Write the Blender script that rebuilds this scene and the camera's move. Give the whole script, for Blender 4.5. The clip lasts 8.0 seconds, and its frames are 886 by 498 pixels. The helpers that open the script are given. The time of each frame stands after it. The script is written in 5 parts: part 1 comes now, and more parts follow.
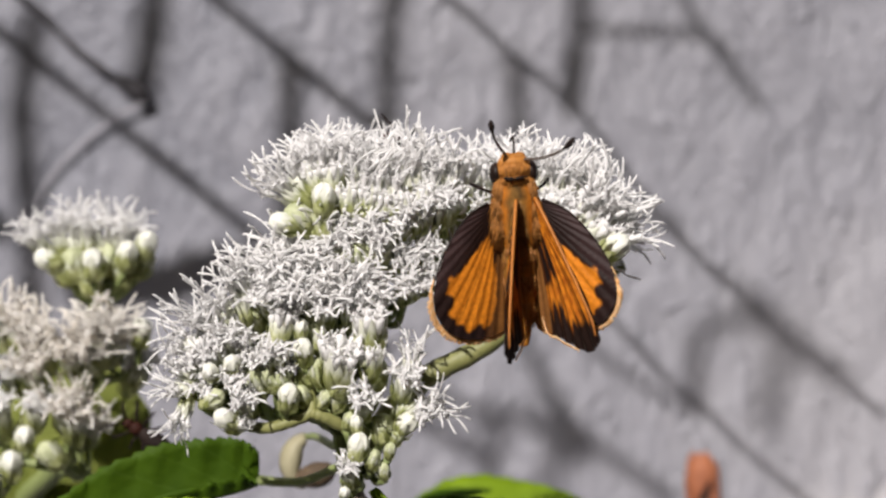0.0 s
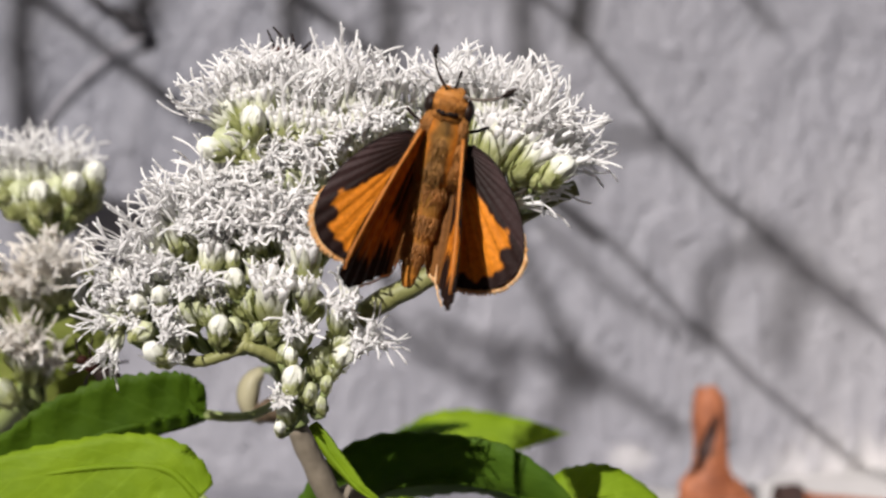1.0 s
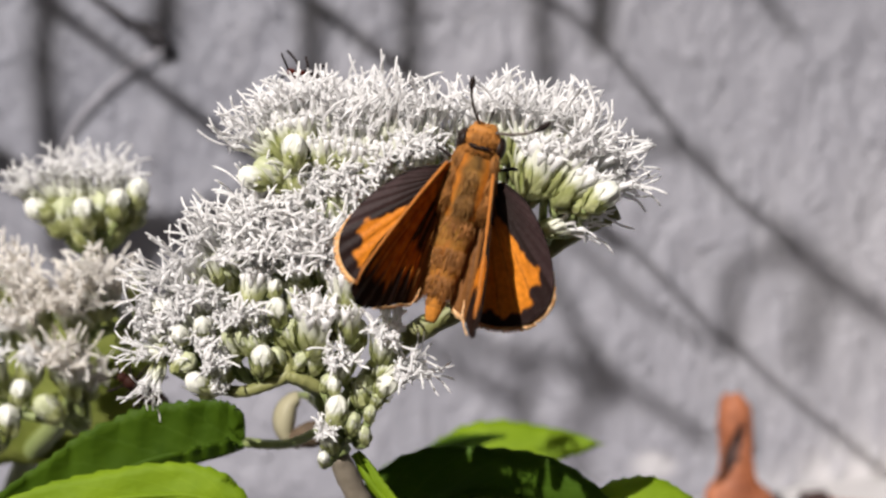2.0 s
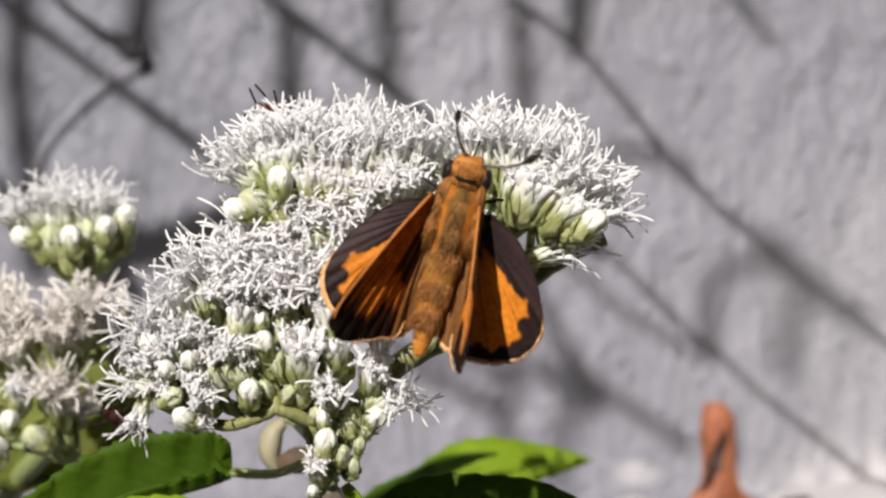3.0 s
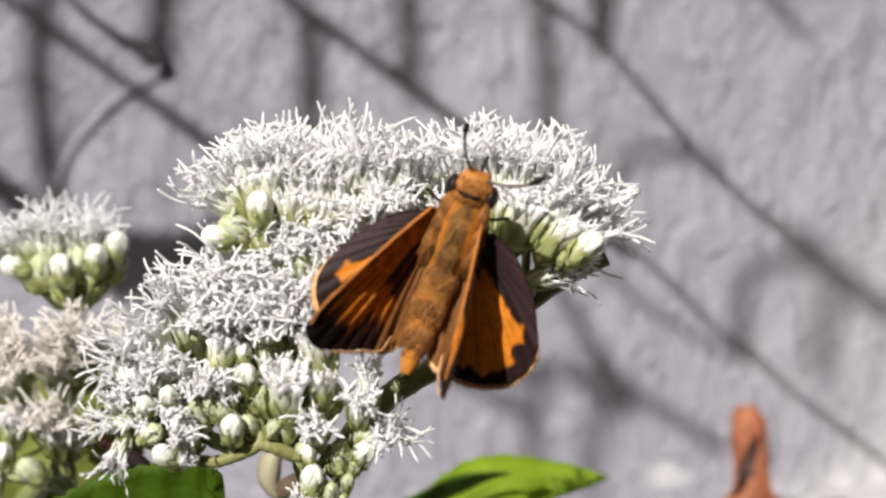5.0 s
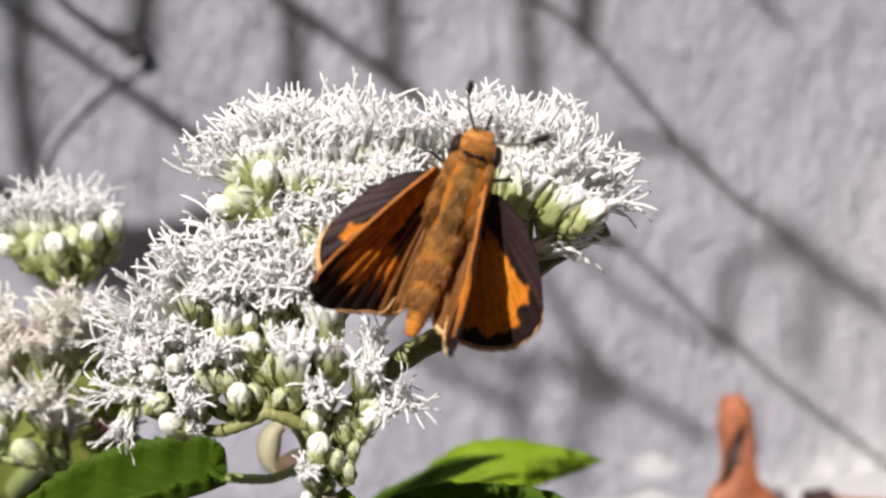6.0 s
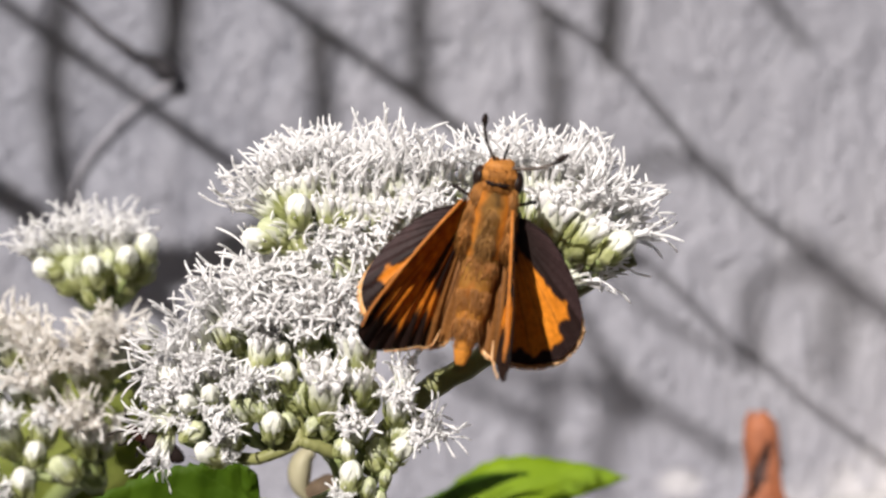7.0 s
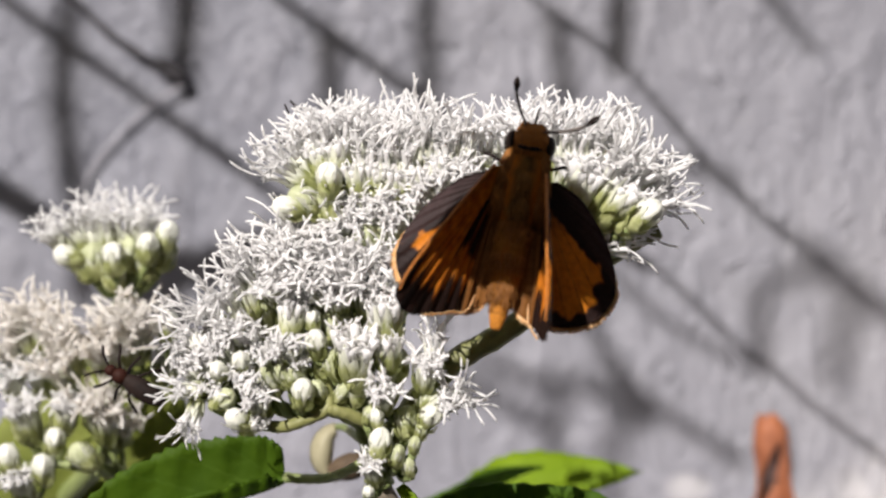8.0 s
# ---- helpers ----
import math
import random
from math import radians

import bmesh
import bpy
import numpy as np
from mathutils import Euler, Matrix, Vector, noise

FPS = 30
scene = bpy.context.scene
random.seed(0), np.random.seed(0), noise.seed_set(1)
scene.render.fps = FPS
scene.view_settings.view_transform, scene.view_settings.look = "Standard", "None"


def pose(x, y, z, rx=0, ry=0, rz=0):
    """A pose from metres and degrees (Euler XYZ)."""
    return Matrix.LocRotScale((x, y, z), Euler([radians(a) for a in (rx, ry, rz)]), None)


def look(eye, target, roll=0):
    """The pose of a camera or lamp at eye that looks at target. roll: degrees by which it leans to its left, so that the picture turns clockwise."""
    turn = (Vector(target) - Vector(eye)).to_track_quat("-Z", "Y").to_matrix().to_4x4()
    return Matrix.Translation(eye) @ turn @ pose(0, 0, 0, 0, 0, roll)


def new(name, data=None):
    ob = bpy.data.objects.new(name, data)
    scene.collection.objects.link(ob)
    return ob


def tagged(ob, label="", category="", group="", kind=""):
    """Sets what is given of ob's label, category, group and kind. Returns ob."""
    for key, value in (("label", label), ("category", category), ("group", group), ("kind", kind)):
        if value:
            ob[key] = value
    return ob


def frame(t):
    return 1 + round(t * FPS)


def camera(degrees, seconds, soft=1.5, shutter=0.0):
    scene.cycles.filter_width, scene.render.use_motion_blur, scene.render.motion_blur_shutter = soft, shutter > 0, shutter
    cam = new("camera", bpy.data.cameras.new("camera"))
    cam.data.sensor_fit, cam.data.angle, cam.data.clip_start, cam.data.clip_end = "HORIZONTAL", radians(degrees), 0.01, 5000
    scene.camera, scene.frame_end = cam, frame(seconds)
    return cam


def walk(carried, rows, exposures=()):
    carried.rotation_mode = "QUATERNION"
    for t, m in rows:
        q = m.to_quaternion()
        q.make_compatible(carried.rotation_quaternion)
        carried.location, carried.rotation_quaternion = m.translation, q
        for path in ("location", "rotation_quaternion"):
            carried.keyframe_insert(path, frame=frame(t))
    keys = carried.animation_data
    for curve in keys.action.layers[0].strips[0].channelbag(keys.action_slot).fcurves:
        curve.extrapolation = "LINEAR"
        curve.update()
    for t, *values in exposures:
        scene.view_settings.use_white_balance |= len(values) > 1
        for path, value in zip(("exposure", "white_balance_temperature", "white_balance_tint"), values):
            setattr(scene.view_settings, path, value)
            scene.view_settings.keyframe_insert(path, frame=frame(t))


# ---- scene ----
MM = 0.001
cam = camera(40, 8.0, soft=2.5)
cam.data.dof.use_dof = True
cam.data.dof.focus_distance = 0.0865
cam.data.dof.aperture_fstop = 37
PATH = [
    (0.0, look((-0.00346, -0.27402, -0.00146), (0.00211, -0.12445, 0.00841), 1.88)),
    (0.5, look((0.00238, -0.27179, -0.00098), (0.00574, -0.12194, 0.00479), 1.42)),
    (1.0, look((0.00306, -0.26976, -0.00166), (0.00461, -0.11978, 0.00020), 1.35)),
    (1.5, look((0.00266, -0.27068, -0.00035), (0.00275, -0.12069, 0.00161), 0.9)),
    (1.7, look((0.00206, -0.27026, -0.00162), (0.00166, -0.12028, 0.00104), 0.87)),
    (2.8, look((-0.00146, -0.26982, 0.00204), (0.00165, -0.11986, 0.00400), 0.45)),
    (3.0, look((-0.00022, -0.26934, 0.00167), (0.00288, -0.11939, 0.00403), 0.16)),
    (3.5, look((0.00193, -0.26822, 0.00137), (0.00349, -0.11823, 0.00171), -0.01)),
    (4.0, look((0.00283, -0.26654, 0.00196), (0.00345, -0.11657, -0.00086), 0.06)),
    (4.5, look((0.00285, -0.26541, 0.00433), (0.00336, -0.11541, 0.00340), -0.5)),
    (4.7, look((0.00309, -0.26601, 0.00476), (0.00040, -0.11603, 0.00499), -0.63)),
    (5.8, look((0.00221, -0.26616, 0.00288), (0.00402, -0.11617, 0.00431), -0.89)),
    (6.0, look((0.00146, -0.26567, 0.00240), (0.00235, -0.11568, 0.00366), -0.97)),
    (6.5, look((0.00215, -0.26853, 0.00455), (0.00128, -0.11855, 0.00647), -1.09)),
    (7.0, look((0.00060, -0.26837, 0.00282), (-0.00118, -0.11841, 0.00618), -1.11)),
    (7.5, look((-0.00066, -0.26801, 0.00116), (-0.00248, -0.11809, 0.00560), -0.91)),
    (8.0, look((-0.00153, -0.26872, 0.00034), (-0.00316, -0.11882, 0.00560), -1.0)),
]
walk(cam, PATH, [(0.0, 0.16), (1.0, 0.20), (3.0, 0.27), (4.5, 0.34), (5.8, 0.47), (6.1, 0.47), (6.5, 0.40), (7.0, 0.40), (7.5, 0.38), (8.0, 0.33)])

# ---- world, sun, exposure ----
SUN = Vector((0.36, 0.78, -0.51)).normalized()      # the way the sunlight travels
world = bpy.data.worlds.new("sky")
scene.world = world
world.use_nodes = True
wn = world.node_tree.nodes
sky = wn.new("ShaderNodeTexSky")
sky.sky_type, sky.sun_disc = "NISHITA", False
sky.air_density, sky.dust_density, sky.ozone_density = 1.0, 4.0, 0.6
sky.sun_elevation = math.asin(-SUN.z)
sky.sun_rotation = math.atan2(-SUN.x, -SUN.y)
world.node_tree.links.new(sky.outputs[0], wn["Background"].inputs[0])
wn["Background"].inputs[1].default_value = 0.019
sun = new("sun", bpy.data.lights.new("sun", "SUN"))
sun.data.energy, sun.data.angle, sun.data.color = 5.0, radians(0.53), (1.0, 0.945, 0.915)
sun.matrix_world = look((-0.6, -1.0, 1.5), Vector((-0.6, -1.0, 1.5)) + SUN)


# ---- materials ----
def material(name, rough=0.6, metallic=0.0):
    m = bpy.data.materials.new(name)
    m.use_nodes = True
    t = m.node_tree
    b = t.nodes["Principled BSDF"]
    b.inputs["Roughness"].default_value, b.inputs["Metallic"].default_value = rough, metallic
    return m, t, b


def node(t, kind, **values):
    n = t.nodes.new(kind)
    for k, v in values.items():
        n.inputs[k.replace("_", " ")].default_value = v
    return n


def ramp(t, fac, stops, ease="LINEAR"):
    r = t.nodes.new("ShaderNodeValToRGB")
    r.color_ramp.interpolation = ease
    while len(r.color_ramp.elements) < len(stops):
        r.color_ramp.elements.new(0.5)
    for e, (p, c) in zip(r.color_ramp.elements, stops):
        e.position, e.color = p, (*c, 1) if len(c) == 3 else c
    t.links.new(fac, r.inputs[0])
    return r.outputs[0]


def mix(t, fac, a, b, way="MIX"):
    n = t.nodes.new("ShaderNodeMix")
    n.data_type, n.blend_type = "RGBA", way
    for value, socket in ((fac, n.inputs[0]), (a, n.inputs[6]), (b, n.inputs[7])):
        if hasattr(value, "is_output"):
            t.links.new(value, socket)
        else:
            socket.default_value = value if isinstance(value, float) else (*value, 1)
    return n.outputs[2]


def math_node(t, op, a, b=None, c=None):
    n = t.nodes.new("ShaderNodeMath")
    n.operation = op
    for i, value in enumerate((a, b, c)):
        if value is None:
            continue
        if hasattr(value, "is_output"):
            t.links.new(value, n.inputs[i])
        else:
            n.inputs[i].default_value = value
    return n.outputs[0]


def noise_of(t, scale, detail=3.0, rough=0.5, coords="Object", stretch=None, distortion=0.0):
    co = t.nodes.new("ShaderNodeTexCoord")
    out = co.outputs[coords]
    if stretch:
        mp = t.nodes.new("ShaderNodeMapping")
        mp.inputs["Scale"].default_value = stretch[:3]
        mp.inputs["Rotation"].default_value = stretch[3:] or (0, 0, 0)
        t.links.new(out, mp.inputs[0])
        out = mp.outputs[0]
    n = node(t, "ShaderNodeTexNoise", Scale=scale, Detail=detail, Roughness=rough, Distortion=distortion)
    t.links.new(out, n.inputs["Vector"])
    return n.outputs["Fac"]


def bump(t, b, height, strength, distance):
    n = node(t, "ShaderNodeBump", Strength=strength, Distance=distance)
    t.links.new(height, n.inputs["Height"])
    t.links.new(n.outputs[0], b.inputs["Normal"])


def mottled(name, dark, light, scale, rough=0.6, relief=0.0, thin=0.0, island=0.0, thin_colour=None, stretch=None):
    """Two-scale mottling between two colours; thin lets light through as a leaf or petal does."""
    m, t, b = material(name, rough)
    coarse = noise_of(t, scale, 4.0, 0.6, stretch=stretch)
    fine = noise_of(t, scale * 6, 3.0)
    f = math_node(t, "MULTIPLY_ADD", fine, 0.35, math_node(t, "MULTIPLY", coarse, 0.75))
    if island:
        g = t.nodes.new("ShaderNodeNewGeometry")
        f = math_node(t, "ADD", f, math_node(t, "MULTIPLY", math_node(t, "SUBTRACT", g.outputs["Random Per Island"], 0.5), island))
        oi = t.nodes.new("ShaderNodeObjectInfo")
        f = math_node(t, "ADD", f, math_node(t, "MULTIPLY", math_node(t, "SUBTRACT", oi.outputs["Random"], 0.5), island * 0.6))
    col = ramp(t, f, [(0.3, dark), (0.75, light)])
    t.links.new(col, b.inputs["Base Color"])
    if relief:
        bump(t, b, f, 0.6, relief)
    if thin:
        tr = t.nodes.new("ShaderNodeBsdfTranslucent")
        if thin_colour:
            tr.inputs[0].default_value = (*thin_colour, 1)
        else:
            t.links.new(col, tr.inputs[0])
        ms = t.nodes.new("ShaderNodeMixShader")
        ms.inputs[0].default_value = thin
        t.links.new(b.outputs[0], ms.inputs[1])
        t.links.new(tr.outputs[0], ms.inputs[2])
        t.links.new(ms.outputs[0], t.nodes["Material Output"].inputs[0])
    return m


def stucco():
    m, t, b = material("painted_stucco", 0.62)
    big = noise_of(t, 14, 4, 0.6)
    mid = noise_of(t, 90, 4, 0.55, stretch=(1.0, 1.0, 0.55, 0, -0.65, 0), distortion=0.3)
    fine = noise_of(t, 520, 3, 0.5)
    spot = noise_of(t, 230, 2, 0.5)
    col = ramp(t, math_node(t, "MULTIPLY_ADD", mid, 0.4, math_node(t, "MULTIPLY", big, 0.6)),
               [(0.3, (0.188, 0.188, 0.213)), (0.7, (0.245, 0.243, 0.272))])
    col = mix(t, ramp(t, spot, [(0.62, (0, 0, 0)), (0.72, (0.25, 0.25, 0.25))]), col, (0.22, 0.212, 0.22))
    # whitish towards the wall's foot and right; bluish upper-left shade put into the colour
    co = t.nodes.new("ShaderNodeTexCoord")
    at = t.nodes.new("ShaderNodeSeparateXYZ")
    t.links.new(co.outputs["Object"], at.inputs[0])
    paler_tone, grey = (0.54, 0.52, 0.52), (0.150, 0.156, 0.190)
    for x, z, wide, high, most, tone in ((0.107, -0.056, 0.043, 0.025, 1.0, paler_tone), (0.048, -0.0435, 0.0065, 0.0045, 0.5, paler_tone), (0.125, -0.012, 0.085, 0.060, 0.16, paler_tone), (-0.10, 0.06, 0.115, 0.085, 0.55, grey)):
        dx = math_node(t, "MULTIPLY", math_node(t, "SUBTRACT", at.outputs[0], x), 1 / wide)
        dz = math_node(t, "MULTIPLY", math_node(t, "SUBTRACT", at.outputs[2], z), 1 / high)
        d = math_node(t, "SQRT", math_node(t, "ADD", math_node(t, "MULTIPLY", dx, dx), math_node(t, "MULTIPLY", dz, dz)))
        d = math_node(t, "MULTIPLY_ADD", math_node(t, "SUBTRACT", mid, 0.5), 0.9, d)
        col = mix(t, ramp(t, d, [(0.35, (most, most, most)), (1.0, (0, 0, 0))], "EASE"), col, tone)
    t.links.new(col, b.inputs["Base Color"])
    h = math_node(t, "ADD", math_node(t, "MULTIPLY", mid, 1.0), math_node(t, "MULTIPLY", fine, 0.12))
    h = math_node(t, "ADD", h, math_node(t, "MULTIPLY", big, 1.2))
    splash = noise_of(t, 150, 3, 0.55, stretch=(1.0, 1.0, 0.6, 0, -0.8, 0), distortion=0.8)
    splash = ramp(t, splash, [(0.56, (0, 0, 0)), (0.70, (1, 1, 1))], "EASE")
    h = math_node(t, "ADD", h, math_node(t, "MULTIPLY", splash, 0.16))
    drip = noise_of(t, 430, 2, 0.5, stretch=(1.0, 1.0, 0.7, 0, -0.5, 0))
    drip = ramp(t, drip, [(0.60, (0, 0, 0)), (0.72, (1, 1, 1))], "EASE")
    h = math_node(t, "ADD", h, math_node(t, "MULTIPLY", drip, 0.10))
    bump(t, b, h, 0.9, 0.0041)
    return m


def bract_material():
    """Pale green bracts, streaked lengthwise and creamy towards their tips."""
    m, t, b = material("pale_green_bract", 0.5)
    streak = noise_of(t, 2400, 3, 0.6, stretch=(1, 1, 0.12))
    g = t.nodes.new("ShaderNodeNewGeometry")
    f = math_node(t, "MULTIPLY_ADD", math_node(t, "SUBTRACT", g.outputs["Random Per Island"], 0.5), 0.45, streak)
    col = ramp(t, f, [(0.25, (0.33, 0.36, 0.12)), (0.8, (0.66, 0.68, 0.37))])
    co = t.nodes.new("ShaderNodeTexCoord")
    at = t.nodes.new("ShaderNodeSeparateXYZ")
    t.links.new(co.outputs["Object"], at.inputs[0])
    tip = math_node(t, "MULTIPLY_ADD", at.outputs[2], 300.0, math_node(t, "MULTIPLY", f, 0.4))
    col = mix(t, ramp(t, tip, [(0.70, (0, 0, 0)), (1.15, (0.85, 0.85, 0.85))], "EASE"), col, (0.86, 0.87, 0.78))
    t.links.new(col, b.inputs["Base Color"])
    bump(t, b, streak, 0.5, 0.0001)
    tr = t.nodes.new("ShaderNodeBsdfTranslucent")
    t.links.new(col, tr.inputs[0])
    ms = t.nodes.new("ShaderNodeMixShader")
    ms.inputs[0].default_value = 0.35
    t.links.new(b.outputs[0], ms.inputs[1])
    t.links.new(tr.outputs[0], ms.inputs[2])
    t.links.new(ms.outputs[0], t.nodes["Material Output"].inputs[0])
    return m


def leaf_material(name, dark, light, glow):
    m, t, b = material(name, 0.62)
    b.inputs["Specular IOR Level"].default_value = 0.16
    uv = t.nodes.new("ShaderNodeUVMap")
    sx = t.nodes.new("ShaderNodeSeparateXYZ")
    t.links.new(uv.outputs[0], sx.inputs[0])
    u, v = sx.outputs[0], sx.outputs[1]
    side = math_node(t, "ABSOLUTE", math_node(t, "SUBTRACT", v, 0.5))
    lane = math_node(t, "FRACT", math_node(t, "MULTIPLY", math_node(t, "SUBTRACT", u, math_node(t, "MULTIPLY", side, 0.55)), 8.0))
    vein = math_node(t, "LESS_THAN", math_node(t, "ABSOLUTE", math_node(t, "SUBTRACT", lane, 0.5)), 0.05)
    mid = math_node(t, "LESS_THAN", side, 0.018)
    vein = math_node(t, "MAXIMUM", vein, mid)
    blotch = noise_of(t, 220, 4, 0.6)
    col = ramp(t, blotch, [(0.3, dark), (0.7, light)])
    col = mix(t, math_node(t, "MULTIPLY", vein, 0.12), col, tuple(min(1, c * 1.6 + 0.02) for c in light))
    t.links.new(col, b.inputs["Base Color"])
    cell = noise_of(t, 900, 2)
    bump(t, b, math_node(t, "SUBTRACT", math_node(t, "MULTIPLY", cell, 0.5), math_node(t, "MULTIPLY", vein, 0.8)), 0.5, 0.0005)
    tr = t.nodes.new("ShaderNodeBsdfTranslucent")
    t.links.new(mix(t, 0.5, col, glow), tr.inputs[0])
    ms = t.nodes.new("ShaderNodeMixShader")
    ms.inputs[0].default_value = 0.35
    t.links.new(b.outputs[0], ms.inputs[1])
    t.links.new(tr.outputs[0], ms.inputs[2])
    t.links.new(ms.outputs[0], t.nodes["Material Output"].inputs[0])
    return m


def scale_material(name, rough=0.6, thin=0.0, relief=0.00010):
    """Fine scales or hair whose colours lie on the mesh as the attribute "scales"; thin wings let some light through."""
    m, t, b = material(name, rough)
    b.inputs["Specular IOR Level"].default_value = 0.14
    at = t.nodes.new("ShaderNodeAttribute")
    at.attribute_name = "scales"
    fine = noise_of(t, 3200, 3, 0.65)
    dust = noise_of(t, 520, 3)
    col = mix(t, 1.0, at.outputs["Color"], ramp(t, fine, [(0.25, (0.60, 0.58, 0.56)), (0.75, (1.0, 1.0, 1.0))]), "MULTIPLY")
    col = mix(t, 1.0, col, ramp(t, dust, [(0.3, (0.78, 0.76, 0.75)), (0.7, (1.0, 1.0, 1.0))]), "MULTIPLY")
    t.links.new(col, b.inputs["Base Color"])
    bump(t, b, math_node(t, "MULTIPLY_ADD", dust, 0.8, fine), 0.6, relief)
    if thin:
        tr = t.nodes.new("ShaderNodeBsdfTranslucent")
        t.links.new(mix(t, 1.0, col, (1.0, 0.62, 0.40), "MULTIPLY"), tr.inputs[0])
        ms = t.nodes.new("ShaderNodeMixShader")
        ms.inputs[0].default_value = thin
        t.links.new(b.outputs[0], ms.inputs[1])
        t.links.new(tr.outputs[0], ms.inputs[2])
        t.links.new(ms.outputs[0], t.nodes["Material Output"].inputs[0])
    return m


STUCCO = stucco()
BLOCKER = mottled("dark_blocker", (0.10, 0.07, 0.055), (0.20, 0.15, 0.11), 12, 0.85, 0.004)
EARTH = mottled("bare_soil", (0.13, 0.105, 0.085), (0.24, 0.20, 0.165), 30, 0.9, 0.004)
PETAL = mottled("white_petal", (0.93, 0.92, 0.91), (0.985, 0.98, 0.972), 900, 0.5, 0, 0.41, 0.10)
CREAM = mottled("ageing_cream_petal", (0.92, 0.88, 0.82), (0.98, 0.96, 0.93), 700, 0.55, 0, 0.46, 0.3)
GREEN_BUD = mottled("pale_green_bud", (0.42, 0.46, 0.24), (0.68, 0.71, 0.47), 500, 0.5, 0, 0.3, 0.2)
BUD = mottled("greenish_white_bud", (0.80, 0.81, 0.68), (0.96, 0.96, 0.91), 500, 0.5, 0, 0.30, 0.15)
BRACT = bract_material()
STALK = mottled("green_stalk", (0.17, 0.22, 0.07), (0.33, 0.38, 0.15), 350, 0.55, 0.0002, 0.15)
LIGHT_STALK = mottled("light_olive_stalk", (0.165, 0.175, 0.055), (0.30, 0.30, 0.115), 350, 0.55, 0.0002, 0.15)
WOODY = mottled("greyish_brown_stem", (0.15, 0.125, 0.09), (0.26, 0.22, 0.165), 260, 0.75, 0.0003)
PALE = mottled("pale_curled_leaf", (0.34, 0.31, 0.19), (0.46, 0.42, 0.28), 90, 0.6, 0, 0.2)
# SUNNY has sunlight put into its green, DEEP and SHADY have shade
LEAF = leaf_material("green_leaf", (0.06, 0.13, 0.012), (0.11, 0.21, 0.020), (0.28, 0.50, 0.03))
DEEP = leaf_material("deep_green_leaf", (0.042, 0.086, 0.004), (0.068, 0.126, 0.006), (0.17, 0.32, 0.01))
SUNNY = leaf_material("sunlit_green_leaf", (0.15, 0.24, 0.008), (0.23, 0.34, 0.014), (0.44, 0.62, 0.02))
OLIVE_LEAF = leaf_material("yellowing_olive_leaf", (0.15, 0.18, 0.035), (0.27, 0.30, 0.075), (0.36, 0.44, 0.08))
SHADY = leaf_material("shaded_green_leaf", (0.055, 0.115, 0.010), (0.090, 0.170, 0.014), (0.17, 0.34, 0.02))
DRY = mottled("dry_red_brown_leaf", (0.14, 0.036, 0.014), (0.44, 0.155, 0.066), 130, 0.6, 0.0006, 0.1)
RUSSET = mottled("shade_brown_leaf", (0.05, 0.032, 0.018), (0.12, 0.08, 0.045), 260, 0.8, 0.0003)
HOLLOW_DARK = mottled("shade_black_leaf", (0.010, 0.005, 0.004), (0.05, 0.018, 0.012), 300, 0.75, 0.0005)
TWIG = mottled("dark_twig", (0.015, 0.014, 0.018), (0.06, 0.055, 0.06), 300, 0.8, 0.0004)
THREAD = mottled("grey_tendril", (0.25, 0.24, 0.27), (0.42, 0.41, 0.44), 300, 0.7)
FEELER = mottled("grey_brown_feeler", (0.05, 0.042, 0.036), (0.14, 0.11, 0.09), 600, 0.6)
WIRE = mottled("galvanised_wire", (0.25, 0.25, 0.26), (0.5, 0.5, 0.52), 200, 0.4, 0.0001)
CHALK = mottled("white_plaster_dust", (0.36, 0.35, 0.345), (0.48, 0.465, 0.46), 40, 0.8, 0.0005)
COSTA = mottled("bright_orange_scales", (0.30, 0.092, 0.010), (0.52, 0.180, 0.020), 1500, 0.6, 0.0001)
FUR = mottled("rust_orange_scales", (0.20, 0.078, 0.010), (0.41, 0.16, 0.023), 900, 0.7, 0.0001, 0, 0.5)
OLIVE = mottled("olive_brown_fur", (0.13, 0.060, 0.012), (0.33, 0.155, 0.030), 700, 0.75, 0.0001, 0, 0.18)
ABDOMEN = mottled("tawny_abdomen_scales", (0.16, 0.066, 0.014), (0.46, 0.19, 0.042), 800, 0.7, 0.0001, 0, 0.12)
BLACK = mottled("black_chitin", (0.006, 0.005, 0.005), (0.026, 0.016, 0.013), 600, 0.7)
EYE = mottled("dark_brown_eye", (0.008, 0.005, 0.004), (0.025, 0.013, 0.009), 1500, 0.45)
EYE.node_tree.nodes["Principled BSDF"].inputs["Specular IOR Level"].default_value = 0.15
RED = mottled("dark_red_chitin", (0.025, 0.006, 0.004), (0.10, 0.016, 0.009), 600, 0.5)
RUST = mottled("rust_red_chitin", (0.016, 0.006, 0.004), (0.045, 0.013, 0.008), 600, 0.65)
for dull in (BLACK, RED, RUST):
    dull.node_tree.nodes["Principled BSDF"].inputs["Specular IOR Level"].default_value = 0.12
WING = scale_material("wing_scales", 0.55, 0.05)
BODY = scale_material("body_scales", 0.75, 0.0, 0.00014)
FRINGE = mottled("pale_orange_fringe", (0.84, 0.44, 0.14), (0.96, 0.68, 0.38), 1500, 0.7, 0, 0.3, 0.4)


